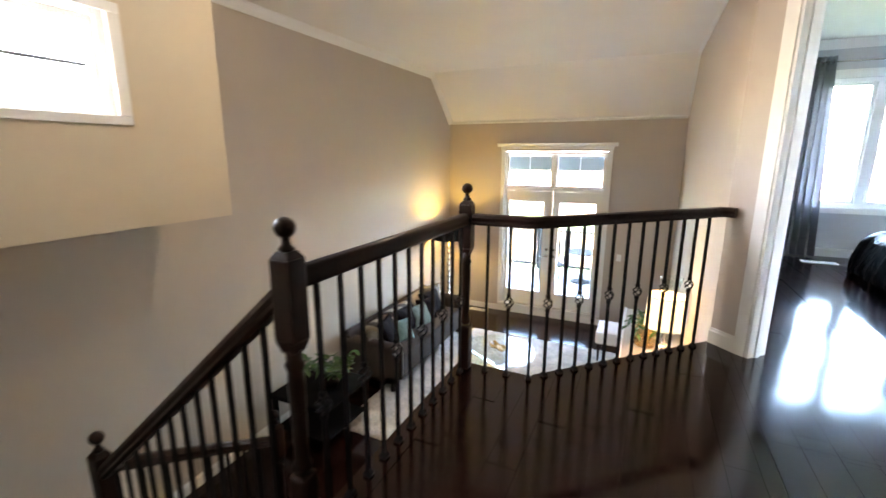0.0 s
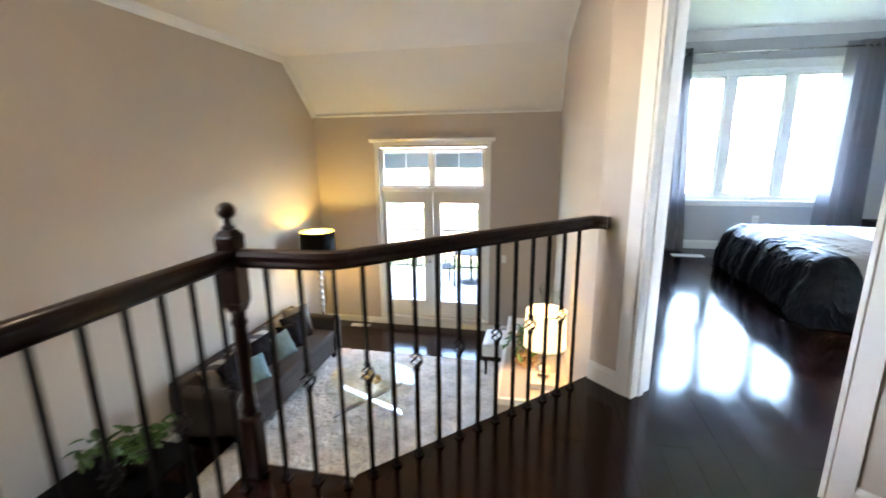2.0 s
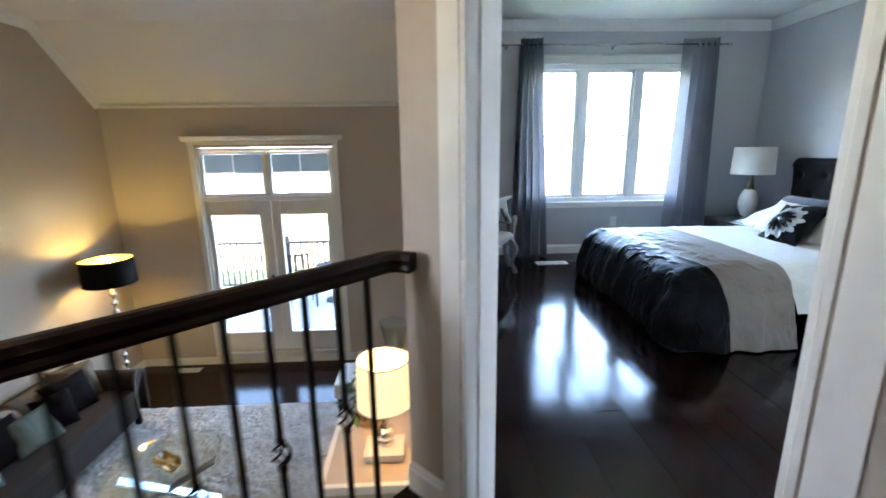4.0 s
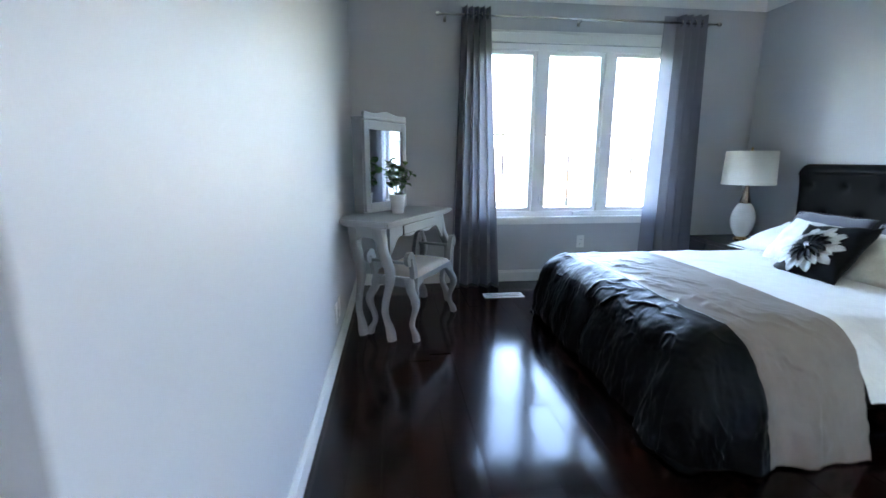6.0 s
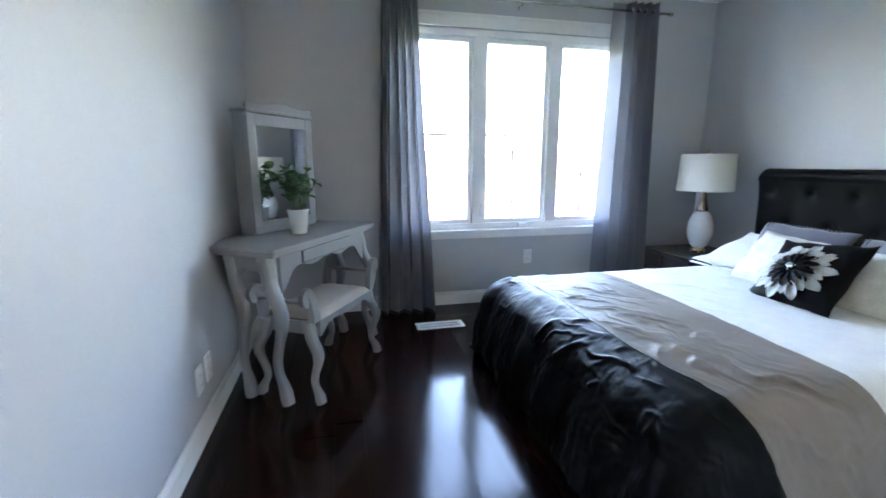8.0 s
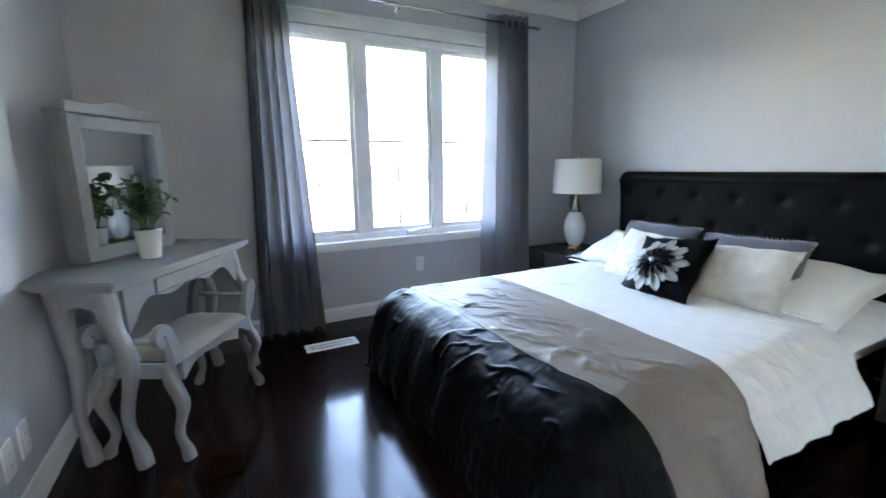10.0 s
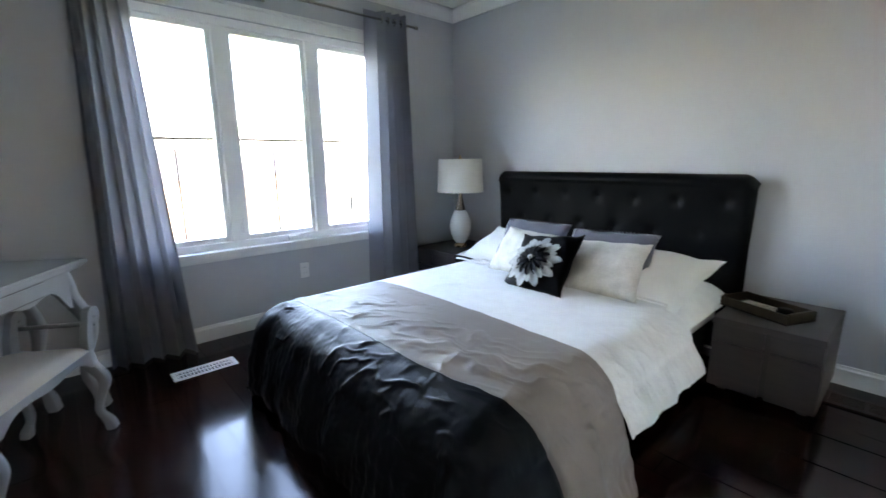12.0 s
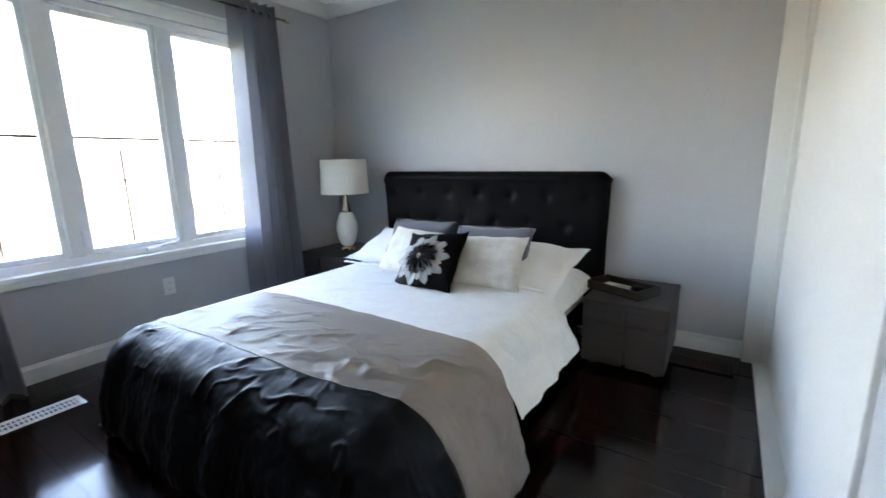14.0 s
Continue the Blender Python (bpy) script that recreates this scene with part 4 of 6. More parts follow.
part("finial", lathe([(0.006, 0.756), (0.016, 0.765), (0.016, 0.772), (0.006, 0.778), (0.010, 0.788), (0.003, 0.798)], 16), M_BRASS, tl, smooth=True)

# ---- bedroom: tray ----
tm = pose(-0.34, -2.66, 0.403, 0, 0, 66)
tray = thing("tray", tm, "dark wooden tray with gilded rim on the nightstand", "tray")
part("bottom", boxes((-0.17, 0.17, -0.10, 0.10, 0.0, 0.010), bevel=0.002), M_WOOD, tray)
M_GILT = material("worn_gilt", (0.035, 0.024, 0.013), 0.45, metal=0.4, vary=0.4, scale=20)
for r in ((-0.17, 0.17, -0.10, -0.088, 0.0101, 0.05), (-0.17, 0.17, 0.088, 0.10, 0.0101, 0.05), (-0.17, -0.158, -0.0878, 0.0878, 0.0101, 0.055), (0.158, 0.17, -0.0878, 0.0878, 0.0101, 0.055)):
    part("rim", boxes(r, bevel=0.003), M_GILT, tray)
note = thing("folded_card", tm @ pose(0.01, 0, 0.0112, 0, 0, 4), "white printed card lying in the tray", "card")
part("sheet", boxes((-0.11, 0.11, -0.055, 0.055, 0, 0.012), bevel=0.002), M_PLASTIC, note)
for k in range(4):
    part("print_line", boxes((-0.09, 0.09 - 0.02 * k, 0.03 - 0.02 * k, 0.036 - 0.02 * k, 0.0121, 0.0126)), M_DARKGAP, note)
jar = thing("dark_jar", tm @ pose(-0.125, 0.05, 0.0102), "small dark round box standing in the tray", "box")
part("jar", lathe([(0.034, 0), (0.036, 0.01), (0.036, 0.045), (0.03, 0.055)], 20), M_LEATHER, jar, smooth=True)


# ---- bedroom: vanity ----
def keyed(t, rows):
    """A smooth value at t through (place, value) rows in rising order."""
    for (a, va), (b, vb) in zip(rows, rows[1:]):
        if t <= b:
            k = (t - a) / (b - a)
            return va + (vb - va) * (0.5 - 0.5 * math.cos(math.pi * max(0.0, k)))
    return rows[-1][1]


def rounded_square(w):
    """A square section of side w with softened corners."""
    h, c = w / 2, w * 0.42
    return [(-c, -h), (c, -h), (h, -c), (h, c), (c, h), (-c, h), (-h, c), (-h, -c)]


def cabriole(h, out, w0=0.054, swing=0.076):
    """An S-shaped leg that swings out along out at the knee, draws in at the ankle and turns its toe out."""
    ox, oy = out
    pts, sc = [], []
    for k in range(32):
        t = k / 31
        q = swing * keyed(t, [(0.0, 1.15), (0.05, 1.0), (0.26, 0.40), (0.60, 1.05), (0.86, 0.25), (1.0, 0.0)])
        pts.append((ox * q, oy * q, h * t))
        sc.append(keyed(t, [(0.0, 0.80), (0.05, 0.88), (0.20, 0.60), (0.40, 0.66), (0.64, 0.92), (0.85, 1.0), (1.0, 1.08)]))
    return sweep(pts, rounded_square(w0), up=(0, 1, 0), scales=sc)


def scalloped(x0, x1, z1, depth, y, t=0.018, n=40, lobes=3):
    """An apron board with a wavy lower edge."""
    bm = bmesh.new()
    fr = []
    for k in range(n + 1):
        u = k / n
        x = x0 + (x1 - x0) * u
        e = min(u, 1 - u)
        z = z1 - depth * (0.46 + 0.07 * math.cos(2 * math.pi * lobes * u) + 0.50 * math.exp(-(e / 0.09) ** 2))
        fr.append((x, z))
    a = [[bm.verts.new((x, y + s, z)) for x, z in fr] for s in (0, t)]
    b = [[bm.verts.new((x, y + s, z1)) for x, z in fr] for s in (0, t)]
    for k in range(n):
        for lo, hi in ((a[0], b[0]), (b[1], a[1])):
            bm.faces.new((lo[k], lo[k + 1], hi[k + 1], hi[k]))
        bm.faces.new((a[0][k], a[1][k], a[1][k + 1], a[0][k + 1]))
        bm.faces.new((b[0][k], b[0][k + 1], b[1][k + 1], b[1][k]))
    for k in (0, n):
        bm.faces.new((a[0][k], b[0][k], b[1][k], a[1][k]))
    return bm


VM = pose(-3.362, -1.32, 0, 0, 0, 59.5)
VL, VD, VH = 0.97, 0.46, 0.748
van = thing("vanity_table", VM, "white painted vanity table with curved legs and a scalloped apron", "vanity")
bm = prism([(0, 0), (VL, 0), (VL, VD), (0.18, VD), (0, 0.352)], VH - 0.026, VH)
bmesh.ops.bevel(bm, geom=bm.edges[:], offset=0.006, segments=2, affect="EDGES")
part("tabletop", bm, M_SHADED_WHITE_WOOD, van)
part("top_moulding", boxes((0.02, VL - 0.02, 0.02, 0.34, VH - 0.042, VH - 0.0265), bevel=0.005), M_SHADED_WHITE_WOOD, van)
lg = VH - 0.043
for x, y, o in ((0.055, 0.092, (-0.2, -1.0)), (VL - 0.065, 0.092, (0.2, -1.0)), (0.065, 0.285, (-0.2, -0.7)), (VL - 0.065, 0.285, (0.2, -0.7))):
    l = part("leg", cabriole(lg, o), M_SHADED_WHITE_WOOD, van, smooth=True)
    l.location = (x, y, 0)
part("apron", scalloped(0.092, VL - 0.092, VH - 0.043, 0.17, 0.042), M_SHADED_WHITE_WOOD, van)
part("apron", scalloped(0.092, VL - 0.092, VH - 0.043, 0.14, 0.295), M_SHADED_WHITE_WOOD, van)
for x in (0.042, VL - 0.06):
    bm = scalloped(0.09, 0.265, VH - 0.043, 0.15, 0, lobes=1)
    bmesh.ops.transform(bm, matrix=Matrix.Translation((x + 0.018, 0, 0)) @ Matrix.Rotation(radians(90), 4, "Z"), verts=bm.verts)
    part("side_apron", bm, M_SHADED_WHITE_WOOD, van)
dr = part("drawer", boxes((0.26, 0.71, 0.034, 0.0415, VH - 0.108, VH - 0.05), bevel=0.003), M_SHADED_WHITE_WOOD, van)
part("drawer_gap", boxes((0.256, 0.714, 0.0395, 0.0418, VH - 0.112, VH - 0.0435)), M_DARKGAP, van)

# its mirror box
mm = pose(-3.525, -0.918, VH + 0.002, 0, 0, 53)
mir = thing("vanity_mirror", mm, "white wooden mirror box with a shaped crest, standing on the vanity", "mirror")
MX0, MX1, my0, my1 = 0.035, 0.50, 0.0, 0.108
part("case", boxes((MX0, MX1, my0 + 0.022, my1, 0, 0.635), bevel=0.004), M_SHADED_WHITE_WOOD, mir)
fr = part("mirror_frame", boxes((MX0, MX0 + 0.05, my0, my0 + 0.0215, 0.012, 0.615), (MX1 - 0.05, MX1, my0, my0 + 0.0215, 0.012, 0.615), (MX0 + 0.05, MX1 - 0.05, my0 + 0.0005, my0 + 0.021, 0.56, 0.615), (MX0 + 0.05, MX1 - 0.05, my0 + 0.0005, my0 + 0.021, 0.012, 0.07), bevel=0.004), M_SHADED_WHITE_WOOD, mir)
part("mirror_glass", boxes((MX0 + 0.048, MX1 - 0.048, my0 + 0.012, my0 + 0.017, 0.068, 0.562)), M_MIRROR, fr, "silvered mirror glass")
part("cornice", boxes((MX0 - 0.004, MX1 + 0.004, my0 - 0.004, my1 + 0.004, 0.622, 0.640), bevel=0.004), M_SHADED_WHITE_WOOD, mir)
bm = bmesh.new()
n = 32
pts = []
for k in range(n + 1):
    u = k / n
    h = 0.020 + 0.016 * math.exp(-((u - 0.5) / 0.28) ** 2) + 0.005 * math.cos(4 * math.pi * u)
    pts.append((MX0 + (MX1 - MX0) * u, 0.642 + h))
lo = [[bm.verts.new((x, my0 + yy, 0.642)) for x, z in pts] for yy in (0.0, 0.02)]
hi = [[bm.verts.new((x, my0 + yy, z)) for x, z in pts] for yy in (0.0, 0.02)]
for k in range(n):
    bm.faces.new((lo[0][k], lo[0][k + 1], hi[0][k + 1], hi[0][k]))
    bm.faces.new((lo[1][k + 1], lo[1][k], hi[1][k], hi[1][k + 1]))
    bm.faces.new((hi[0][k], hi[0][k + 1], hi[1][k + 1], hi[1][k]))
for k in (0, n):
    bm.faces.new((lo[0][k], lo[1][k], hi[1][k], hi[0][k]))
part("crest", bm, M_SHADED_WHITE_WOOD, mir)
part("knob", lathe([(0.004, 0), (0.008, 0.006), (0.006, 0.014)], 10, at=(MX0 + 0.03, my0 - 0.012, 0.30)), M_SHADED_WHITE_WOOD, fr)


def leaf_bm(l, w):
    def f(u, v):
        k = math.sin(math.pi * u) ** 0.6
        return ((v - 0.5) * w * k, l * u, -0.25 * l * u * u + 0.15 * w * abs(v - 0.5) * 2 * k)
    return sheet(5, 4, f)


def potted_plant(name, m, pot_profile, pot_mat, stems, reach, leaf, label, seed, pot_label="", rise=1.0, droop=0.0, per=7):
    t = thing(name, m, label, "plant")
    rnd = random.Random(seed)
    pot = part("pot", lathe(pot_profile, 28), pot_mat, t, pot_label, True)
    r1, h1 = pot_profile[-1]
    part("soil", lathe([(r1 * 0.9, h1 - 0.012), (r1 * 0.6, h1 + 0.003), (0.004, h1 + 0.006)], 18), M_SOIL, t)
    src = None
    for s in range(stems):
        a = 2 * math.pi * s / stems + rnd.uniform(-0.4, 0.4)
        out = reach * rnd.uniform(0.35, 1.0)
        hgt = rise * reach * rnd.uniform(0.7, 1.5) * (1.25 - 0.6 * out / reach)
        pts = [Vector((r1 * 0.35 * math.cos(a) + out * k * math.cos(a) * k ** 0.3, r1 * 0.35 * math.sin(a) + out * k * math.sin(a), h1 + hgt * k - droop * reach * k * k)) for k in (0, 0.25, 0.5, 0.75, 1.0)]
        part("stem", sweep(pts, circle(0.0025, 5)), M_LEAF, t)
        for k in range(per):
            f = 0.25 + 0.75 * (k + 1) / per
            i = min(3, int(f * 4))
            q = pts[i].lerp(pts[i + 1], f * 4 - i) if i < 4 else pts[4]
            mat = Matrix.Translation(q) @ Matrix.Rotation(rnd.uniform(0, 6.28), 4, "Z") @ Matrix.Rotation(rnd.uniform(-0.6, 0.7), 4, "X") @ Matrix.Rotation(rnd.uniform(-0.4, 0.4), 4, "Y") @ Matrix.Scale(rnd.uniform(0.7, 1.2), 4)
            if src is None:
                src = part("leaf", leaf_bm(*leaf), M_LEAF, t, smooth=True)
                src.matrix_basis = mat
            else:
                again("leaf", src, t, mat)
    return t


potted_plant("potted_plant", VM @ pose(0.452, 0.19, VH + 0.002), [(0.040, 0), (0.042, 0.004), (0.055, 0.118), (0.058, 0.122), (0.058, 0.13), (0.052, 0.13)], M_CERAMIC, 12, 0.090, (0.046, 0.046), "small leafy green plant in a white ceramic pot on the vanity", 5, "white ceramic pot", 2.0, 0.0, 8)

# ---- bedroom: vanity bench ----
BM_ = pose(-3.205, -1.325, 0, 0, 0, 60.0)
bench = thing("vanity_bench", BM_, "white painted vanity bench with scrolled arms and a fabric seat", "bench")
BL, BD = 0.64, 0.34
for x in (0.03, BL - 0.03):
    sx = -1 if x < 0.3 else 1
    for y, o in ((0.03, -1), (BD - 0.03, 1)):
        # the leg runs on into the arm's scroll above it
        leg = cabriole(0.40, (sx * 0.25, o), 0.044, 0.052)
        l = part("leg", leg, M_SHADED_WHITE_WOOD, bench, smooth=True)
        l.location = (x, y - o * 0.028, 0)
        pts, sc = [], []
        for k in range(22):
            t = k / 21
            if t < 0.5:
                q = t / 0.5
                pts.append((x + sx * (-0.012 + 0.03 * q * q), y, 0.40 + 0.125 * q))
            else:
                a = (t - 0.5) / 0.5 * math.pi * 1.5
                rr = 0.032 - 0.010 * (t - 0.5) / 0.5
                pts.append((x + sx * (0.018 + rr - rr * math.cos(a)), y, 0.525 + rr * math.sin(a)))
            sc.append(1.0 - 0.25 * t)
        part("scroll", sweep(pts, [(-0.024, -0.016), (0.024, -0.016), (0.024, 0.016), (-0.024, 0.016)], up=(0, 1, 0), scales=sc), M_SHADED_WHITE_WOOD, bench)
    part("arm_rail", sweep([(x + sx * 0.03, 0.05, 0.50), (x + sx * 0.03, BD - 0.05, 0.50)], circle(0.010, 10)), M_SHADED_WHITE_WOOD, bench, smooth=True)
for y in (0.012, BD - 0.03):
    part("seat_apron", scalloped(0.055, BL - 0.055, 0.40, 0.075, y, lobes=2), M_SHADED_WHITE_WOOD, bench)
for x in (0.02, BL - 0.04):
    part("seat_rail", boxes((x, x + 0.02, 0.055, BD - 0.055, 0.34, 0.40), bevel=0.003), M_SHADED_WHITE_WOOD, bench)
M_SEAT = material("beige_seat_fabric", (0.30, 0.26, 0.22), 0.85, vary=0.08, scale=20, bump=0.2, bump_scale=300)


def seat_top(u, v):
    e = (1 - abs(2 * u - 1) ** 5) * (1 - abs(2 * v - 1) ** 5)
    return (0.05 + (BL - 0.10) * u, 0.012 + (BD - 0.024) * v, 0.401 + 0.035 * e ** 0.5)


part("seat", sheet(24, 14, seat_top), M_SEAT, bench, "beige fabric seat pad", True)


# ---- landing railing ----
N1, N2, NB, NE = (-5.215, -5.852), (-5.207, -4.545), (-4.835, -4.53), (-3.885, -3.575)
N0, N3 = (-6.42, -5.84), (-6.474, -4.819)
LAND = -1.05
rail_thing = thing("landing_railing", pose(0, 0, 0), "dark-stained wooden railing with black iron balusters round the landing", "railing")
RAIL_SHAPE = [(-0.031, -0.018), (-0.024, -0.030), (0.024, -0.030), (0.031, -0.018), (0.027, -0.006), (0.030, 0.010), (0.022, 0.026), (0.010, 0.031), (-0.010, 0.031), (-0.022, 0.026), (-0.030, 0.010), (-0.027, -0.006)]


def head_block_bm(h=1.0):
    """The chamfered square head of a newel, whose ball is centred at h."""
    bm = bmesh.new()
    box(bm, -0.035, 0.035, -0.035, 0.035, h - 0.325, h - 0.085, 0.006)
    for z0, z1, s0, s1 in ((h - 0.085, h - 0.065, 0.033, 0.020), (h - 0.36, h - 0.325, 0.022, 0.033)):
        lo_ = [bm.verts.new((sx * s0, sy * s0, z0)) for sx, sy in ((-1, -1), (1, -1), (1, 1), (-1, 1))]
        hi_ = [bm.verts.new((sx * s1, sy * s1, z1)) for sx, sy in ((-1, -1), (1, -1), (1, 1), (-1, 1))]
        bm.faces.new(lo_[::-1])
        bm.faces.new(hi_)
        for i in range(4):
            bm.faces.new((lo_[i], lo_[(i + 1) % 4], hi_[(i + 1) % 4], hi_[i]))
    return bm


def newel(parent, xy, z0, ball, turn=0.0):
    h = ball - z0
    base = bmesh.new()
    box(base, -0.033, 0.033, -0.033, 0.033, 0.0, 0.26, 0.012)
    p = part("newel_post", base, M_WOOD, parent)
    part("head_block", head_block_bm(h), M_WOOD, p)
    p.matrix_basis = pose(xy[0], xy[1], z0, 0, 0, turn)
    w = part("turned_waist", lathe([(0.025, 0.27), (0.030, 0.29), (0.024, 0.31), (0.022, 0.36), (0.026, h - 0.46), (0.023, h - 0.42), (0.030, h - 0.40), (0.023, h - 0.385), (0.026, h - 0.345)], 20), M_WOOD, p, smooth=True)
    prof = [(0.018, h - 0.066), (0.024, h - 0.058), (0.013, h - 0.046), (0.012, h - 0.036)]
    prof += [(0.030 * math.cos(a), h + 0.030 * math.sin(a)) for a in [radians(-66 + 156 * k / 14) for k in range(15)]]
    b = part("ball_finial", lathe([(max(r, 0.001), z) for r, z in prof], 24), M_WOOD, p, smooth=True)
    return p


newel(rail_thing, N1, 0, 1.025, 0)
newel(rail_thing, N2, 0, 1.04, 0)
RZ = 0.878


def rounded(a, b, c, r, n=6):
    """The bend at b of a line a-b-c, rounded."""
    a, b, c = Vector(a), Vector(b), Vector(c)
    p, q = b + (a - b).normalized() * r, b + (c - b).normalized() * r
    return [tuple((p.lerp(b, t)).lerp(b.lerp(q, t), t)) for t in [k / n for k in range(n + 1)]]


v1, v2 = (N1[0], N1[1] + 0.04, RZ), (N2[0], N2[1] - 0.04, RZ)
part("handrail", sweep([v1, v2], RAIL_SHAPE), M_WOOD, rail_thing, smooth=True)
part("handrail", sweep([(N2[0] + 0.04, N2[1], RZ)] + rounded((N2[0], N2[1], RZ), (NB[0], NB[1], RZ), (NE[0], NE[1], RZ), 0.07) + [(NE[0] - 0.09, NE[1] - 0.09, RZ)] + rounded((NE[0] - 0.1, NE[1] - 0.1, RZ), (NE[0] - 0.015, NE[1] - 0.02, RZ + 0.003), (NE[0] + 0.10, NE[1] - 0.055, RZ), 0.05) + [(NE[0] + 0.055, NE[1] - 0.045, RZ)], RAIL_SHAPE), M_WOOD, rail_thing)


def baluster_bm(h):
    bm = boxes((-0.0068, 0.0068, -0.0068, 0.0068, 0, h))
    return bm


def shoe_bm():
    bm = bmesh.new()
    lo_ = [bm.verts.new((sx * 0.016, sy * 0.016, 0)) for sx, sy in ((-1, -1), (1, -1), (1, 1), (-1, 1))]
    mi_ = [bm.verts.new((sx * 0.016, sy * 0.016, 0.012)) for sx, sy in ((-1, -1), (1, -1), (1, 1), (-1, 1))]
    hi_ = [bm.verts.new((sx * 0.008, sy * 0.008, 0.026)) for sx, sy in ((-1, -1), (1, -1), (1, 1), (-1, 1))]
    bm.faces.new(lo_[::-1])
    bm.faces.new(hi_)
    for a_, b_ in ((lo_, mi_), (mi_, hi_)):
        for i in range(4):
            bm.faces.new((a_[i], a_[(i + 1) % 4], b_[(i + 1) % 4], b_[i]))
    return bm


def basket_bm():
    """Four twisted iron wires bulging round a centre, with a collar above and below."""
    bm = bmesh.new()
    for q in range(4):
        pts = []
        for k in range(13):
            t = k / 12
            r = 0.003 + 0.022 * math.sin(math.pi * t)
            a = q * math.pi / 2 + t * math.pi * 1.1
            pts.append((r * math.cos(a), r * math.sin(a), -0.034 + 0.068 * t))
        sweep(pts, circle(0.0034, 6), up=(1, 0, 0), bm=bm)
    for z in (-0.040, 0.040):
        box(bm, -0.0095, 0.0095, -0.0095, 0.0095, z - 0.009, z + 0.009, 0.002)
    return bm


BAL = {"rod": None, "shoe": None, "basket": None}


def baluster(parent, x, y, z0, turn, fancy, h=0.855):
    m = pose(x, y, z0, 0, 0, turn)
    if fancy:
        # two lengths of bar with the basket between
        zb = 0.43
        if BAL.get("fan") is None:
            b = part("baluster", boxes((-0.0068, 0.0068, -0.0068, 0.0068, 0, zb - 0.04), (-0.0068, 0.0068, -0.0068, 0.0068, zb + 0.04, h)), M_IRON, parent)
            BAL["fan"] = b
            b.matrix_basis = m
        else:
            b = again("baluster", BAL["fan"], parent, m)
        if BAL["basket"] is None:
            BAL["basket"] = part("basket", basket_bm(), M_IRON, b, smooth=True)
            BAL["basket"].location.z = zb
        else:
            again("basket", BAL["basket"], b, Matrix.Translation((0, 0, zb)))
    else:
        if BAL["rod"] is None:
            BAL["rod"] = part("baluster", baluster_bm(h), M_IRON, parent)
            b = BAL["rod"]
            b.matrix_basis = m
        else:
            b = again("baluster", BAL["rod"], parent, m)
    if BAL["shoe"] is None:
        BAL["shoe"] = part("shoe", shoe_bm(), M_IRON, b)
    else:
        again("shoe", BAL["shoe"], b, Matrix.Identity(4))


def baluster_run(parent, a, b, n, first_fancy, turn=0.0):
    for k in range(1, n):
        t = k / n
        baluster(parent, a[0] + (b[0] - a[0]) * t, a[1] + (b[1] - a[1]) * t, 0.0, turn, (k + first_fancy) % 2 == 0)


baluster_run(rail_thing, (N1[0], -5.856), (N2[0], -4.511), 12, 1)
baluster_run(rail_thing, N2, (NB[0] - 0.0, NB[1]), 3, 0)
baluster(rail_thing, NB[0] + 0.0, NB[1] + 0.0, 0, 22, False)
baluster_run(rail_thing, NB, (NE[0] - 0.01, NE[1] - 0.01), 13, 1, turn=45)

# ---- stairs ----
stair = thing("staircase", pose(0, 0, 0), "dark wooden staircase going down from the landing", "stairs", kind="structure")
NR = 6
run = (N1[0] + 0.02 - (N0[0] + 0.04)) / NR
for k in range(NR):
    z = -(k + 1) * (-LAND / NR)
    xa = N1[0] + 0.0 - k * run
    part("riser", boxes((xa - 0.02, xa, -6.98, -5.89, z, z - LAND / NR - 0.03)), M_WOOD, stair)
    if k < NR - 1:
        part("tread", boxes((xa - run - 0.005, xa + 0.025, -6.99, -5.87, z - 0.03, z), bevel=0.006), M_WOOD, stair)
part("landing", boxes((LX, N0[0] + 0.08, -6.99, -5.78, LAND - 0.03, LAND), bevel=0.004), M_PLANK, stair)
lr = (FLOOR2 - LAND) / 3
for k in range(3):
    ya = -5.78 + k * 0.30
    part("riser", boxes((LX + 0.01, N0[0] + 0.02, ya - 0.02, ya, LAND + lr * (k + 1), LAND + lr * k - 0.03)), M_WOOD, stair)
    if k < 2:
        part("tread", boxes((LX + 0.01, N0[0] + 0.05, ya - 0.02, ya + 0.305, LAND + lr * (k + 1) - 0.03, LAND + lr * (k + 1)), bevel=0.006), M_WOOD, stair)
part("stringer", sweep([(N1[0] - 0.02, -5.85, -0.12), (N0[0] + 0.0, -5.82, LAND - 0.06)], [(-0.018, -0.14), (0.018, -0.14), (0.018, 0.10), (-0.018, 0.10)]), M_WOOD, stair)
bm = prism([(N0[0] + 0.03, -5.80), (N1[0], -5.86), (N1[0], -5.91), (N0[0] + 0.03, -5.85)], FLOOR2, LAND - 0.1)
part("stair_panel", bm, M_TAUPE, stair)
sr = thing("stair_railing", pose(0, 0, 0), "dark-stained stair railing with black iron balusters going down", "railing")
newel(sr, N0, LAND, 0.0, 0)
newel(sr, N3, FLOOR2, -0.51, 0)
ra, rb = Vector((N1[0] - 0.03, N1[1], 0.83)), Vector((N0[0] + 0.03, N0[1], -0.155))
part("handrail", sweep([tuple(ra), tuple(rb)], RAIL_SHAPE), M_WOOD, sr)
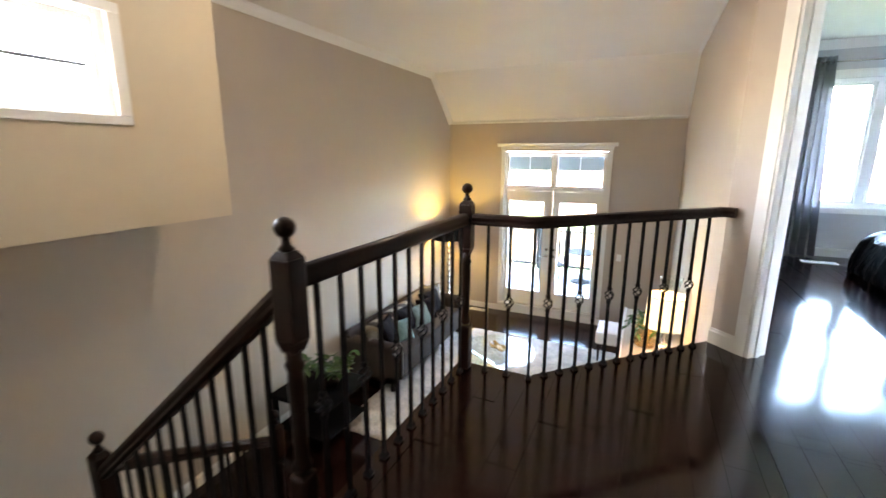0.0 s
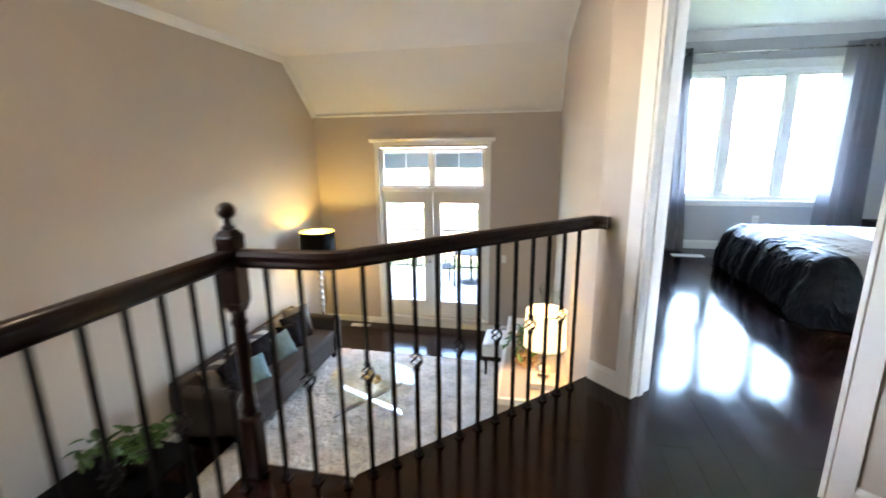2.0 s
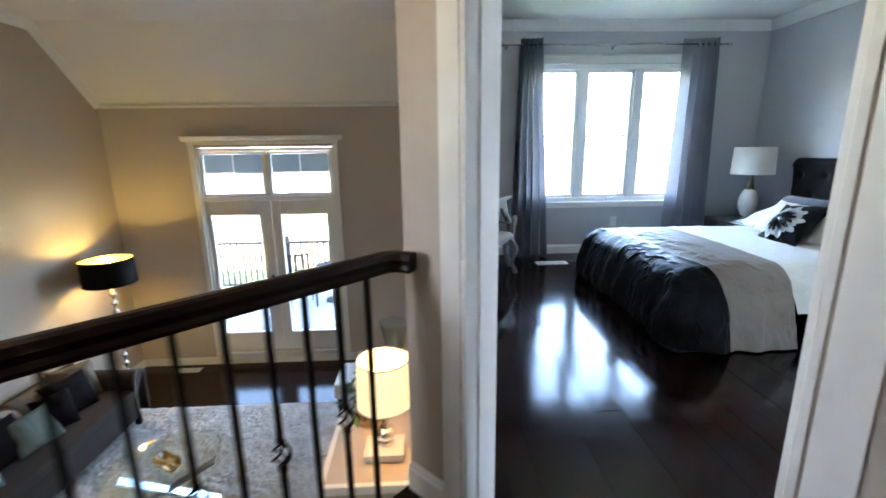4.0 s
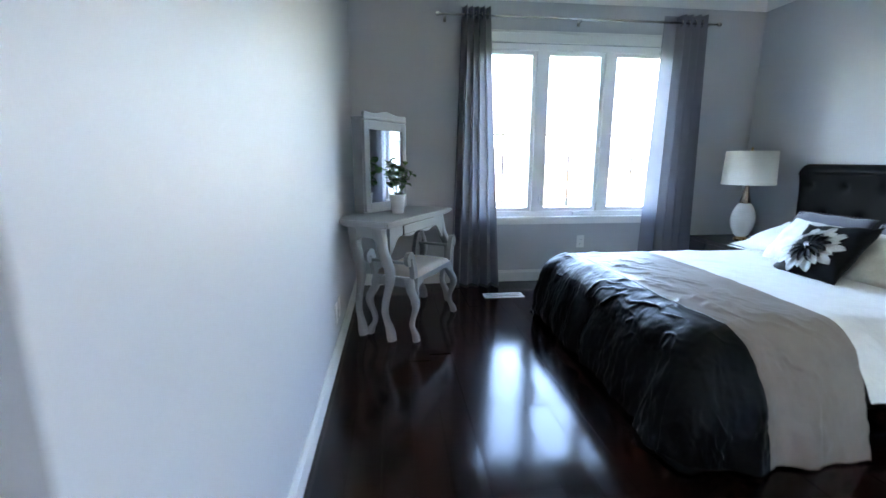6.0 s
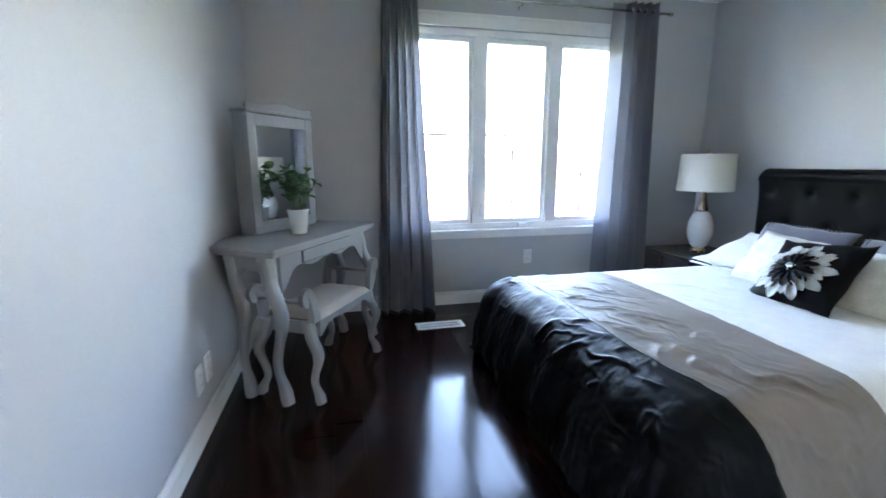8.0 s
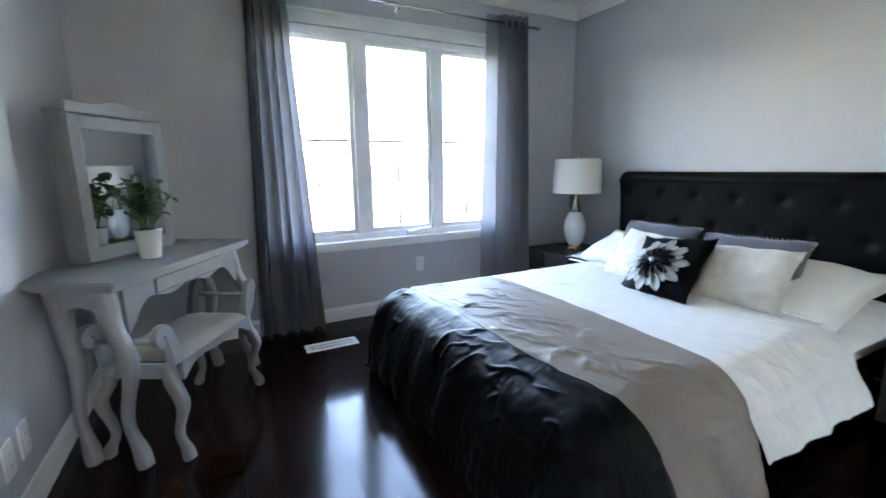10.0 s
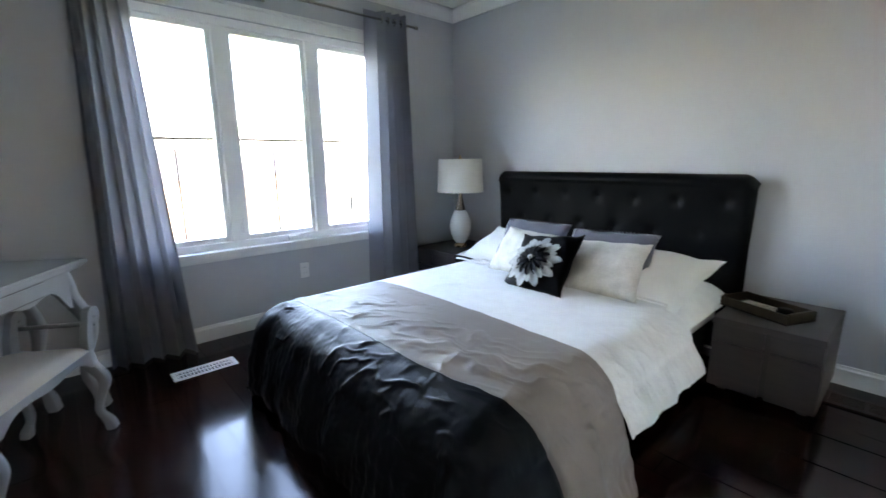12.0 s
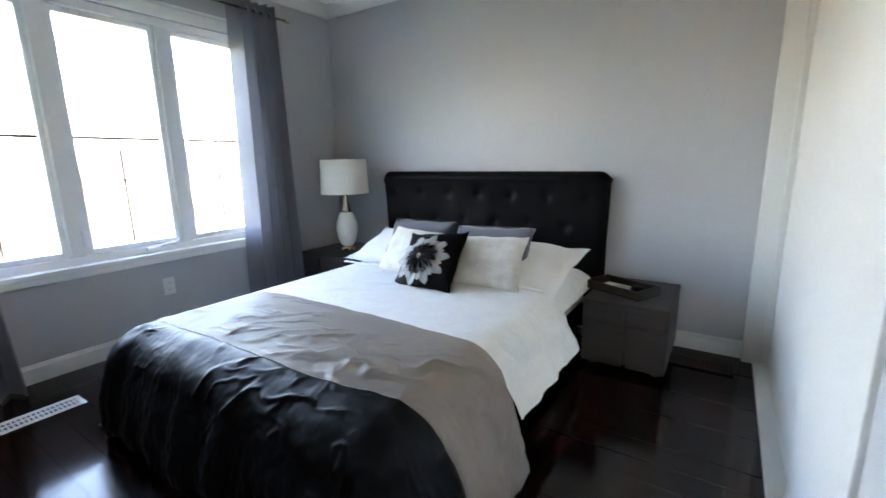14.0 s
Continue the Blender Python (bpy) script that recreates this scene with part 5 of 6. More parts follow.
for k in range(1, 13):
    p = ra.lerp(rb, k / 13)
    foot = -0.03 - 0.03 + (LAND + 0.14) * max(0.0, k / 13 - 0.02)
    h = p.z - foot - 0.02
    b = part("baluster", boxes((-0.0068, 0.0068, -0.0068, 0.0068, 0, h)), M_IRON, sr)
    b.location = (p.x, p.y, foot)
rc, rd = Vector((N0[0], N0[1] + 0.04, -0.16)), Vector((N3[0], N3[1] - 0.04, -0.68))
part("handrail", sweep([tuple(rc), tuple(rd)], RAIL_SHAPE), M_WOOD, sr)
for k in range(1, 8):
    p = rc.lerp(rd, k / 8)
    foot = FLOOR2 + lr * -1 * max(0, 2 - int(k / 8 * 3.2)) 
    b = part("baluster", boxes((-0.0068, 0.0068, -0.0068, 0.0068, 0, p.z - foot - 0.02)), M_IRON, sr)
    b.location = (p.x, p.y, foot)

# ---- living room: rug ----
RG = (-7.09, -4.50, -3.46, -0.32)


def rug_f(u, v):
    x, y = RG[0] + (RG[1] - RG[0]) * u, RG[2] + (RG[3] - RG[2]) * v
    e = min(u * 2.6, (1 - u) * 2.6, v * 3.1, (1 - v) * 3.1)
    k = min(1, e / 0.05)
    z = 0.004 + 0.030 * k ** 0.5 * (0.75 + 0.35 * cloth_noise((x, y, 0), 9.0) + 0.35 * cloth_noise((x, y, 5), 26.0))
    return (x + 0.012 * cloth_noise((x * 2, y * 2, 2), 9.0), y + 0.012 * cloth_noise((x * 2, y * 2, 8), 9.0), FLOOR2 + max(z, 0.002))


rug = thing("shag_rug", pose(0, 0, 0), "ivory and beige shag rug covering most of the living room floor", "rug")
part("shag", sheet(220, 260, rug_f), M_RUG, rug, smooth=True)

# ---- living room: sofa ----
SO = pose(-7.60, -2.70, FLOOR2, 0, 0, 0)
sofa = thing("sofa", SO, "long grey linen sofa with scrolled arms against the tall wall", "sofa")
SLY, SDX = 2.16, 0.78           # length along the wall, depth from it


def arm_bm(y0, y1):
    def f(u, v):
        # around: up the outer side, over the roll, down inside
        x = 0.05 + (SDX - 0.05) * u
        w = y1 - y0
        if v < 0.3:
            return (x, y0, 0.16 + (0.56 - 0.16) * v / 0.3)
        if v < 0.7:
            a = (v - 0.3) / 0.4 * math.pi
            return (x, (y0 + y1) / 2 - (w / 2 + 0.012 * math.sin(a)) * math.cos(a), 0.56 + 0.09 * math.sin(a))
        return (x, y1, 0.56 + (0.16 - 0.56) * (v - 0.7) / 0.3)
    bm = sheet(6, 30, f)
    loops = [e for e in bm.edges if e.is_boundary]
    bmesh.ops.holes_fill(bm, edges=loops, sides=100)
    return bm


part("arm", arm_bm(0.0, 0.16), M_SOFA, sofa, smooth=False)
part("arm", arm_bm(SLY - 0.16, SLY), M_SOFA, sofa, smooth=False)
for yy in (0.0, SLY - 0.16):
    pts = [(SDX + 0.002, yy, 0.17)] + [(SDX + 0.002, yy + 0.08 - 0.085 * math.cos(a), 0.56 + 0.092 * math.sin(a)) for a in [math.pi * k / 12 for k in range(13)]] + [(SDX + 0.002, yy + 0.16, 0.17)]
    part("arm_piping", sweep(pts, circle(0.009, 8), up=(1, 0, 0)), M_PIPING, sofa, "pale nailhead piping", True)
part("seat_base", boxes((0.06, SDX - 0.02, 0.162, SLY - 0.162, 0.14, 0.36), bevel=0.012), M_SOFA, sofa)
bm = boxes((0.20, SDX, 0.164, SLY - 0.164, 0.361, 0.47), bevel=0.03)
part("seat_cushion", bm, M_SOFA, sofa)


def back_f(u, v):
    y = 0.02 + (SLY - 0.04) * u
    if v < 0.4:
        return (0.22 - 0.08 * v / 0.4, y, 0.36 + 0.30 * v / 0.4)
    a = (v - 0.4) / 0.6 * math.pi
    return (0.075 + 0.065 * math.cos(a), y, 0.66 + 0.06 * math.sin(a) - 0.5 * max(0, (v - 0.9)) * 5 * 0.6)


bm = sheet(4, 20, back_f)
part("back", bm, M_SOFA, sofa, smooth=True)
part("back_frame", boxes((0.01, 0.12, 0.02, SLY - 0.02, 0.14, 0.66), bevel=0.01), M_SOFA, sofa)
for x in (0.10, SDX - 0.08):
    for y in (0.08, SLY - 0.08):
        part("leg", boxes((x - 0.025, x + 0.025, y - 0.025, y + 0.025, 0.0, 0.14), bevel=0.004), M_WOOD, sofa)
M_STRIPE = striped("striped_beige_cushion", (0.34, 0.27, 0.21), (0.055, 0.036, 0.027), 2.6)
M_PALE = material("pale_taupe_cushion", (0.17, 0.15, 0.125), 0.7, vary=0.15, scale=12, bump=0.2, bump_scale=200)
M_SAGE = material("ribbed_sage_cushion", (0.15, 0.19, 0.17), 0.8, vary=0.35, scale=9, bump=0.3, bump_scale=60, stretch=(6, 1, 0.3), spec=0.2)
sg = "cushions on the sofa"
# heading 90 turns a cushion's front to the room
for (dx, dy, dz, w, h, lean, turn, mat, lab) in (
        (0.24, 0.42, 0.60, 0.42, 0.30, -26, 90, M_STRIPE, "striped beige sofa cushion leaning on the back"),
        (0.24, 0.80, 0.61, 0.42, 0.32, -24, 88, M_STRIPE, "striped beige sofa cushion leaning on the back"),
        (0.24, 1.16, 0.61, 0.42, 0.32, -24, 90, M_STRIPE, "striped beige sofa cushion leaning on the back"),
        (0.24, 1.50, 0.62, 0.42, 0.34, -24, 92, M_BROWNCUSH, "bronze sofa cushion leaning on the back"),
        (0.32, 1.86, 0.64, 0.38, 0.38, -20, 58, M_BROWNCUSH, "bronze sofa cushion set in the corner"),
        (0.44, 0.44, 0.62, 0.44, 0.38, -30, 104, M_DARKCUSH, "dark plum sofa cushion"),
        (0.53, 0.64, 0.58, 0.24, 0.30, -34, 62, M_TEAL, "pale teal sofa cushion"),
        (0.42, 0.94, 0.62, 0.44, 0.36, -28, 84, M_DARKCUSH, "dark plum sofa cushion"),
        (0.50, 1.16, 0.60, 0.38, 0.32, -30, 80, M_SAGE, "ribbed sage grey sofa cushion"),
        (0.47, 1.42, 0.60, 0.30, 0.34, -28, 60, M_DARKCUSH, "dark plum sofa cushion"),
        (0.42, 1.66, 0.62, 0.42, 0.38, -26, 74, M_DARKCUSH, "dark brown sofa cushion"),
        (0.34, 0.24, 0.57, 0.40, 0.26, -50, 130, M_PALE, "pale taupe sofa cushion by the arm")):
    pillow("sofa_cushion", (-7.60 + dx, -2.70 + dy, FLOOR2 + dz), w, h, 0.13, lean, turn, 0, mat, lab, 0.08, dx * 7 + dy, group=sg, category="cushion")

# ---- living room: coffee table ----
TC = (-5.84, -1.87)
ct = thing("coffee_table", pose(TC[0], TC[1], FLOOR2 + 0.03), "round glass coffee table on crossed chrome legs", "coffee table")
tp = part("tabletop", lathe([(0.47, 0.0), (0.476, 0.005), (0.47, 0.011)], 72, at=(0, 0, 0.42)), M_TABLEGLASS, ct, "clear round glass top")
for a, r0, r1, z0, z1, side in ((22, -0.33, 0.32, 0.414, 0.006, 0.0), (11, -0.42, 0.34, 0.006, 0.414, 0.012)):
    m = Matrix.Rotation(radians(a), 4, "Z")
    bm = sweep([(r0, side, z0), ((r0 + r1) / 2, side, (z0 + z1) / 2), (r1, side, z1)], [(-0.042, -0.007), (0.042, -0.007), (0.042, 0.007), (-0.042, 0.007)])
    bmesh.ops.transform(bm, matrix=m, verts=bm.verts)
    part("leg", bm, M_BLADE, ct, "flat polished metal blade leg")
gs = thing("gold_ornament", pose(TC[0] + 0.02, TC[1] - 0.02, FLOOR2 + 0.4615, 0, 0, -35), "gold leaf-shaped bowl ornament on the glass table", "ornament")


def bowl(u, v):
    a, r = 2 * math.pi * u, 0.03 + 0.97 * v
    return (0.155 * r * math.cos(a) * (1 + 0.06 * math.cos(3 * a)), 0.075 * r * math.sin(a), 0.004 + 0.055 * r ** 2 + 0.015 * math.cos(5 * a) * r * r + 0.045 * math.exp(-(r * 1.5) ** 2) )


part("bowl", sheet(40, 10, bowl, 0.006), M_GOLD, gs, smooth=True)
part("pale_tip", lathe([(0.002, 0), (0.03, 0.01), (0.034, 0.03), (0.02, 0.05), (0.002, 0.055)], 14, at=(-0.135, 0.0, 0.02)), M_CERAMIC, gs, "pale shell end", True)

# ---- living room: floor lamp ----
FLX, FLY = -7.30, -0.10
fl = thing("floor_lamp", pose(FLX, FLY, FLOOR2), "lit floor lamp with a black drum shade and beaded metal stem", "lamp")
part("base", lathe([(0.15, 0), (0.155, 0.012), (0.14, 0.03), (0.05, 0.05), (0.02, 0.08)], 32), M_STEEL, fl, smooth=True)
prof = [(0.012, 0.08)]
for z in [0.16 + 0.105 * k for k in range(12)]:
    prof += [(0.012, z - 0.035), (0.030, z - 0.015), (0.034, z), (0.030, z + 0.015), (0.012, z + 0.035)]
prof += [(0.012, 1.47)]
part("stem", lathe(prof, 18), M_STEEL, fl, "beaded dark chrome stem", True)
part("shade", lathe([(0.255, 1.44), (0.250, 1.725), (0.247, 1.725), (0.252, 1.44)], 48, cap=False), [M_BLACKSHADE], fl, smooth=True)
part("shade_lining", lathe([(0.2505, 1.445), (0.2455, 1.72)], 48, cap=False), M_SHADELINING, fl, "gold shade lining", True)
part("shade_spider", boxes((-0.245, 0.245, -0.004, 0.004, 1.70, 1.706), (-0.004, 0.004, -0.245, -0.0041, 1.70, 1.706), (-0.004, 0.004, 0.0041, 0.245, 1.70, 1.706)), M_STEEL, fl)
bm = bmesh.new()
bmesh.ops.create_icosphere(bm, subdivisions=2, radius=0.03, matrix=Matrix.Translation((0, 0, 1.56)))
bl = part("bulb", bm, M_BULB, fl, "glowing warm bulb")
lampd = bpy.data.lights.new("floor_lamp_light", "POINT")
lampd.energy, lampd.color, lampd.shadow_soft_size = 0.31, (1.0, 0.76, 0.18), 0.035
lob = new("floor_lamp_light", lampd)
lob.location = (FLX, FLY, FLOOR2 + 1.605)

# ---- the ceiling light over the stairwell ----
cx, cy = -5.60, -4.30
cf2 = thing("ceiling_light", pose(cx, cy, CEIL), "small white glass ceiling light over the stairwell, lit", "ceiling light")
part("canopy", lathe([(0.07, 0), (0.07, -0.02), (0.03, -0.03), (0.012, -0.05), (0.012, -0.12)], 24), M_STEEL, cf2, smooth=True)
part("glass_bowl", lathe([(0.13, -0.115), (0.12, -0.15), (0.08, -0.175), (0.01, -0.185)], 32, cap=False), M_LITSHADE, cf2, smooth=True)
l3 = bpy.data.lights.new("ceiling_light_lamp", "POINT")
l3.energy, l3.color, l3.shadow_soft_size = 0.23, (1.0, 0.89, 0.74), 0.07
lo3 = new("ceiling_light_lamp", l3)
lo3.location = (cx, cy, CEIL - 0.26)

# ---- living room: ledge with its things ----
LG = (-4.42, XW - 0.001, -2.74, -1.05)
LZ = -0.67
structure("wall_ledge", boxes((LG[0], LG[1], LG[2], LG[3], FLOOR2, LZ - 0.004)), M_TAUPE, "greige built-out ledge along the living room wall", "ledge")
structure("trim_ledge", boxes((LG[0] - 0.02, LG[0] + 0.012, LG[2] - 0.02, LG[3] + 0.02, LZ - 0.05, LZ + 0.002), (LG[0] + 0.013, LG[1], LG[2] - 0.02, LG[2] + 0.012, LZ - 0.05, LZ + 0.002)), M_TRIM, "white trim edging the ledge's top", "trim")
bkb = thing("box", pose(-4.075, -2.47, LZ), "flat pale cream box under the lit lamp", "box")
part("lid", boxes((-0.125, 0.125, -0.10, 0.10, 0.036, 0.052), bevel=0.003), M_WHITEUPH, bkb)
part("body", boxes((-0.12, 0.12, -0.095, 0.095, 0, 0.0355), bevel=0.003), M_WHITEUPH, bkb)
tlx, tly, tlz = -4.065, -2.45, LZ + 0.053
t2 = thing("table_lamp", pose(tlx, tly, tlz), "lit table lamp with a cream drum shade on a silvered column", "lamp")
part("base", lathe([(0.050, 0), (0.054, 0.006), (0.050, 0.016), (0.030, 0.022)], 28), M_CHROME, t2, smooth=True)
part("ball", lathe([(0.022, 0.022), (0.050, 0.040), (0.062, 0.070), (0.055, 0.098), (0.026, 0.120)], 28), M_CHROME, t2, "mirrored glass ball", True)
part("column", lathe([(0.026, 0.120), (0.034, 0.128), (0.020, 0.138), (0.018, 0.20), (0.024, 0.245), (0.036, 0.262), (0.018, 0.275), (0.010, 0.29), (0.010, 0.42)], 24), M_CHROME, t2, smooth=True)
part("shade", lathe([(0.170, 0.285), (0.160, 0.585), (0.158, 0.585), (0.168, 0.285)], 48, cap=False), M_LITSHADE, t2, "glowing cream drum shade", True)
part("shade_ring", lathe([(0.1715, 0.283), (0.1715, 0.291), (0.1665, 0.291), (0.1665, 0.283)], 48, cap=False), M_SHADE, t2)
part("shade_ring", lathe([(0.1615, 0.579), (0.1615, 0.587), (0.1570, 0.587), (0.1570, 0.579)], 48, cap=False), M_SHADE, t2)
part("shade_spider", boxes((-0.157, 0.157, -0.002, 0.002, 0.560, 0.564), (-0.002, 0.002, -0.157, -0.0021, 0.560, 0.564), (-0.002, 0.002, 0.0021, 0.157, 0.560, 0.564)), M_STEEL, t2)
bm = bmesh.new()
bmesh.ops.create_icosphere(bm, subdivisions=2, radius=0.028, matrix=Matrix.Translation((0, 0, 0.44)))
part("bulb", bm, M_BULB, t2, "glowing warm bulb")
l2 = bpy.data.lights.new("table_lamp_light", "POINT")
l2.energy, l2.color, l2.shadow_soft_size = 0.052, (1.0, 0.76, 0.44), 0.035
lo2 = new("table_lamp_light", l2)
lo2.location = (tlx, tly, tlz + 0.50)
potted_plant("potted_greenery", pose(-4.205, -2.13, LZ + 0.001), [(0.095, 0), (0.108, 0.012), (0.108, 0.085), (0.100, 0.095), (0.100, 0.105), (0.110, 0.115), (0.110, 0.185), (0.101, 0.195), (0.101, 0.205), (0.112, 0.215), (0.112, 0.285), (0.105, 0.295), (0.098, 0.295)], M_BRASS, 22, 0.24, (0.075, 0.030), "green trailing plant in a gold ridged pot", 9, "tall gold ridged pot", 0.7, 1.15, 9)
vs = thing("glass_vase", pose(-4.02, -2.02, LZ + 0.001), "tall pale glass vase with a flared mouth", "vase")
part("vase", lathe([(0.055, 0), (0.06, 0.01), (0.03, 0.05), (0.036, 0.22), (0.050, 0.42), (0.075, 0.58), (0.105, 0.70), (0.101, 0.70), (0.071, 0.58), (0.046, 0.42), (0.032, 0.22)], 28, cap=False), M_TABLEGLASS, vs, smooth=True)

# ---- living room: white chair ----
wc = thing("white_chair", pose(-4.52, -0.52, FLOOR2 + 0.03), "white upholstered low chair with dark legs at the rug's edge", "chair")
part("seat", boxes((-0.26, 0.24, -0.24, 0.26, 0.26, 0.44), bevel=0.035), M_WHITEUPH, wc)
part("backrest", boxes((0.16, 0.26, -0.24, 0.26, 0.441, 0.62), bevel=0.035), M_WHITEUPH, wc)
for x in (-0.21, 0.19):
    for y in (-0.19, 0.21):
        part("leg", sweep([(x, y, 0.0), (x, y, 0.265)], [(-0.016, -0.016), (0.016, -0.016), (0.016, 0.016), (-0.016, 0.016)], up=(0, 1, 0), scales=[0.7, 1.2]), M_WOOD, wc)

# ---- living room: side table and plant near the stairs ----
M_EBONY = material("black_stained_wood", (0.0035, 0.003, 0.003), 0.6, vary=0.2, scale=9, bump=0.05, spec=0.06)
st = thing("side_table", pose(-7.10, -3.62, FLOOR2), "black wooden side table beside the sofa", "side table")
part("tabletop", boxes((-0.42, 0.28, -0.32, 0.40, 0.50, 0.535), bevel=0.006), M_EBONY, st)
part("shelf", boxes((-0.38, 0.24, -0.28, 0.36, 0.16, 0.18), bevel=0.003), M_EBONY, st)
for x in (-0.38, 0.24):
    for y in (-0.28, 0.36):
        part("leg", boxes((x - 0.02, x + 0.02, y - 0.02, y + 0.02, 0, 0.4995), bevel=0.003), M_EBONY, st)
potted_plant("leafy_plant", pose(-7.08, -3.55, FLOOR2 + 0.537), [(0.07, 0), (0.095, 0.05), (0.10, 0.12), (0.092, 0.14)], M_WOOD, 18, 0.30, (0.105, 0.05), "leafy green trailing plant in a dark pot", 21, "dark pot", 0.75, 0.25, 8)

# ---- outside: deck, ground, houses ----
structure("ground", boxes((-400, 400, 0.95, 800, -4.6, -4.5)), M_GRASS, "lawn stretching away behind the houses", "ground")
dk = thing("deck", pose(0, LY + 0.21, -1.62), "pale wooden deck with a railing outside the glazed doors", "deck", kind="structure")
first = None
for k in range(22):
    if first is None:
        first = part("board", boxes((-8.2, -3.7, 0, 0.135, -0.03, 0), bevel=0.003), M_DECK, dk)
    else:
        again("board", first, dk, Matrix.Translation((0, 0.142 * k, 0)))
M_DECKRAIL = material("weathered_rail", (0.012, 0.017, 0.021), 0.7, vary=0.15, spec=0.1, scale=8)
for z, h in ((0.98, 0.04), (0.10, 0.04)):
    part("rail", boxes((-8.2, -3.7, 3.02, 3.09, z, z + h)), M_DECKRAIL, dk)
src = None
for k in range(38):
    if src is None:
        src = part("spindle", boxes((-8.14, -8.11, 3.04, 3.07, 0.141, 0.979)), M_DECKRAIL, dk)
    else:
        again("spindle", src, dk, Matrix.Translation((0.118 * k, 0, 0)))
for x in (-8.2, -6.7, -5.2, -3.79):
    part("post", boxes((x, x + 0.09, 3.10, 3.19, 0, 1.12), bevel=0.005), M_DECKRAIL, dk)
for x in (-8.1, -3.9):
    part("deck_post", boxes((x, x + 0.14, 2.8, 2.94, -2.9, -0.0301)), M_DECKRAIL, dk)


def patio_chair(m, label):
    t = thing("patio_chair", m, label, "chair", "patio chairs on the deck")
    part("seat", boxes((-0.25, 0.25, -0.24, 0.24, 0.40, 0.43), bevel=0.01), M_PATIO, t)
    for k in range(6):
        x = -0.21 + 0.084 * k
        part("back_slat", sweep([(x, 0.22, 0.43), (x, 0.30, 0.90)], [(-0.012, -0.006), (0.012, -0.006), (0.012, 0.006), (-0.012, 0.006)]), M_PATIO, t)
    part("back_rail", sweep([(-0.25, 0.302, 0.905), (0.25, 0.302, 0.905)], circle(0.015, 8)), M_PATIO, t)
    for x in (-0.23, 0.23):
        for y in (-0.21, 0.21):
            part("leg", boxes((x - 0.014, x + 0.014, y - 0.014, y + 0.014, 0, 0.3995)), M_PATIO, t)
        part("armrest", sweep([(x, -0.22, 0.43), (x, -0.20, 0.63), (x, 0.24, 0.65)], circle(0.014, 8)), M_PATIO, t)


patio_chair(pose(-6.1, LY + 2.2, -1.619, 0, 0, 25), "dark metal patio chair on the deck")
patio_chair(pose(-4.9, LY + 2.3, -1.619, 0, 0, -30), "dark metal patio chair on the deck")
pt = thing("patio_table", pose(-5.5, LY + 2.5, -1.619), "round dark metal patio table on the deck", "table")
part("tabletop", lathe([(0.38, 0.68), (0.385, 0.69), (0.38, 0.70)], 32), M_PATIO, pt)
part("pedestal", lathe([(0.22, 0), (0.22, 0.02), (0.03, 0.05), (0.025, 0.679)], 20), M_PATIO, pt)


def house(x, y, w, d, h, rise, label):
    """A far house: front at y, ridge along x."""
    t = thing("house", pose(x, y, -4.5), label, "house", "houses beyond the gardens")
    part("wall", boxes((0, w, 0, d, 0, h)), M_BRICK, t)
    bm = bmesh.new()
    o = 0.4
    a = [bm.verts.new(p) for p in ((-o, -o, h), (w + o, -o, h), (w + o, d + o, h), (-o, d + o, h), (-o + 2, d / 2, h + rise), (w + o - 2, d / 2, h + rise))]
    for f in ((0, 1, 5, 4), (1, 2, 5), (2, 3, 4, 5), (3, 0, 4), (3, 2, 1, 0)):
        bm.faces.new([a[i] for i in f])
    part("roof", bm, M_ROOF, t)
    n = int(w / 3)
    for fl_ in (0.9, 3.6):
        if fl_ + 1.5 > h:
            continue
        for k in range(n):
            xc = (k + 0.5) * w / n
            wf = part("window", boxes((xc - 0.65, xc + 0.65, -0.06, -0.001, fl_, fl_ + 1.4)), M_TRIM, t)
            part("pane", boxes((xc - 0.55, xc + 0.55, -0.075, -0.061, fl_ + 0.1, fl_ + 1.3)), M_DARKPANE, wf)


house(-30, 34, 10, 9, 4.6, 2.2, "pale brick house with a grey roof far behind the garden")
house(-17, 36, 11, 9, 4.8, 2.2, "pale brick house with a grey roof and white windows")
house(-3, 34, 11, 9, 4.4, 2.4, "pale brick house with white-framed windows")
house(11, 35, 10, 9, 4.7, 2.2, "pale brick house seen across the gardens")
house(24, 36, 12, 9, 4.5, 2.4, "pale brick house at the end of the row")
fence = thing("garden_fence", pose(-40, 16, -4.5), "cedar board fence between the gardens", "fence")
part("boards", boxes(*[(k * 0.30, k * 0.30 + 0.28, 0, 0.025, 0.05, 1.8) for k in range(270)]), M_FENCE, fence)
part("top_rail", boxes((0, 81, -0.03, -0.001, 1.6, 1.7)), M_FENCE, fence)


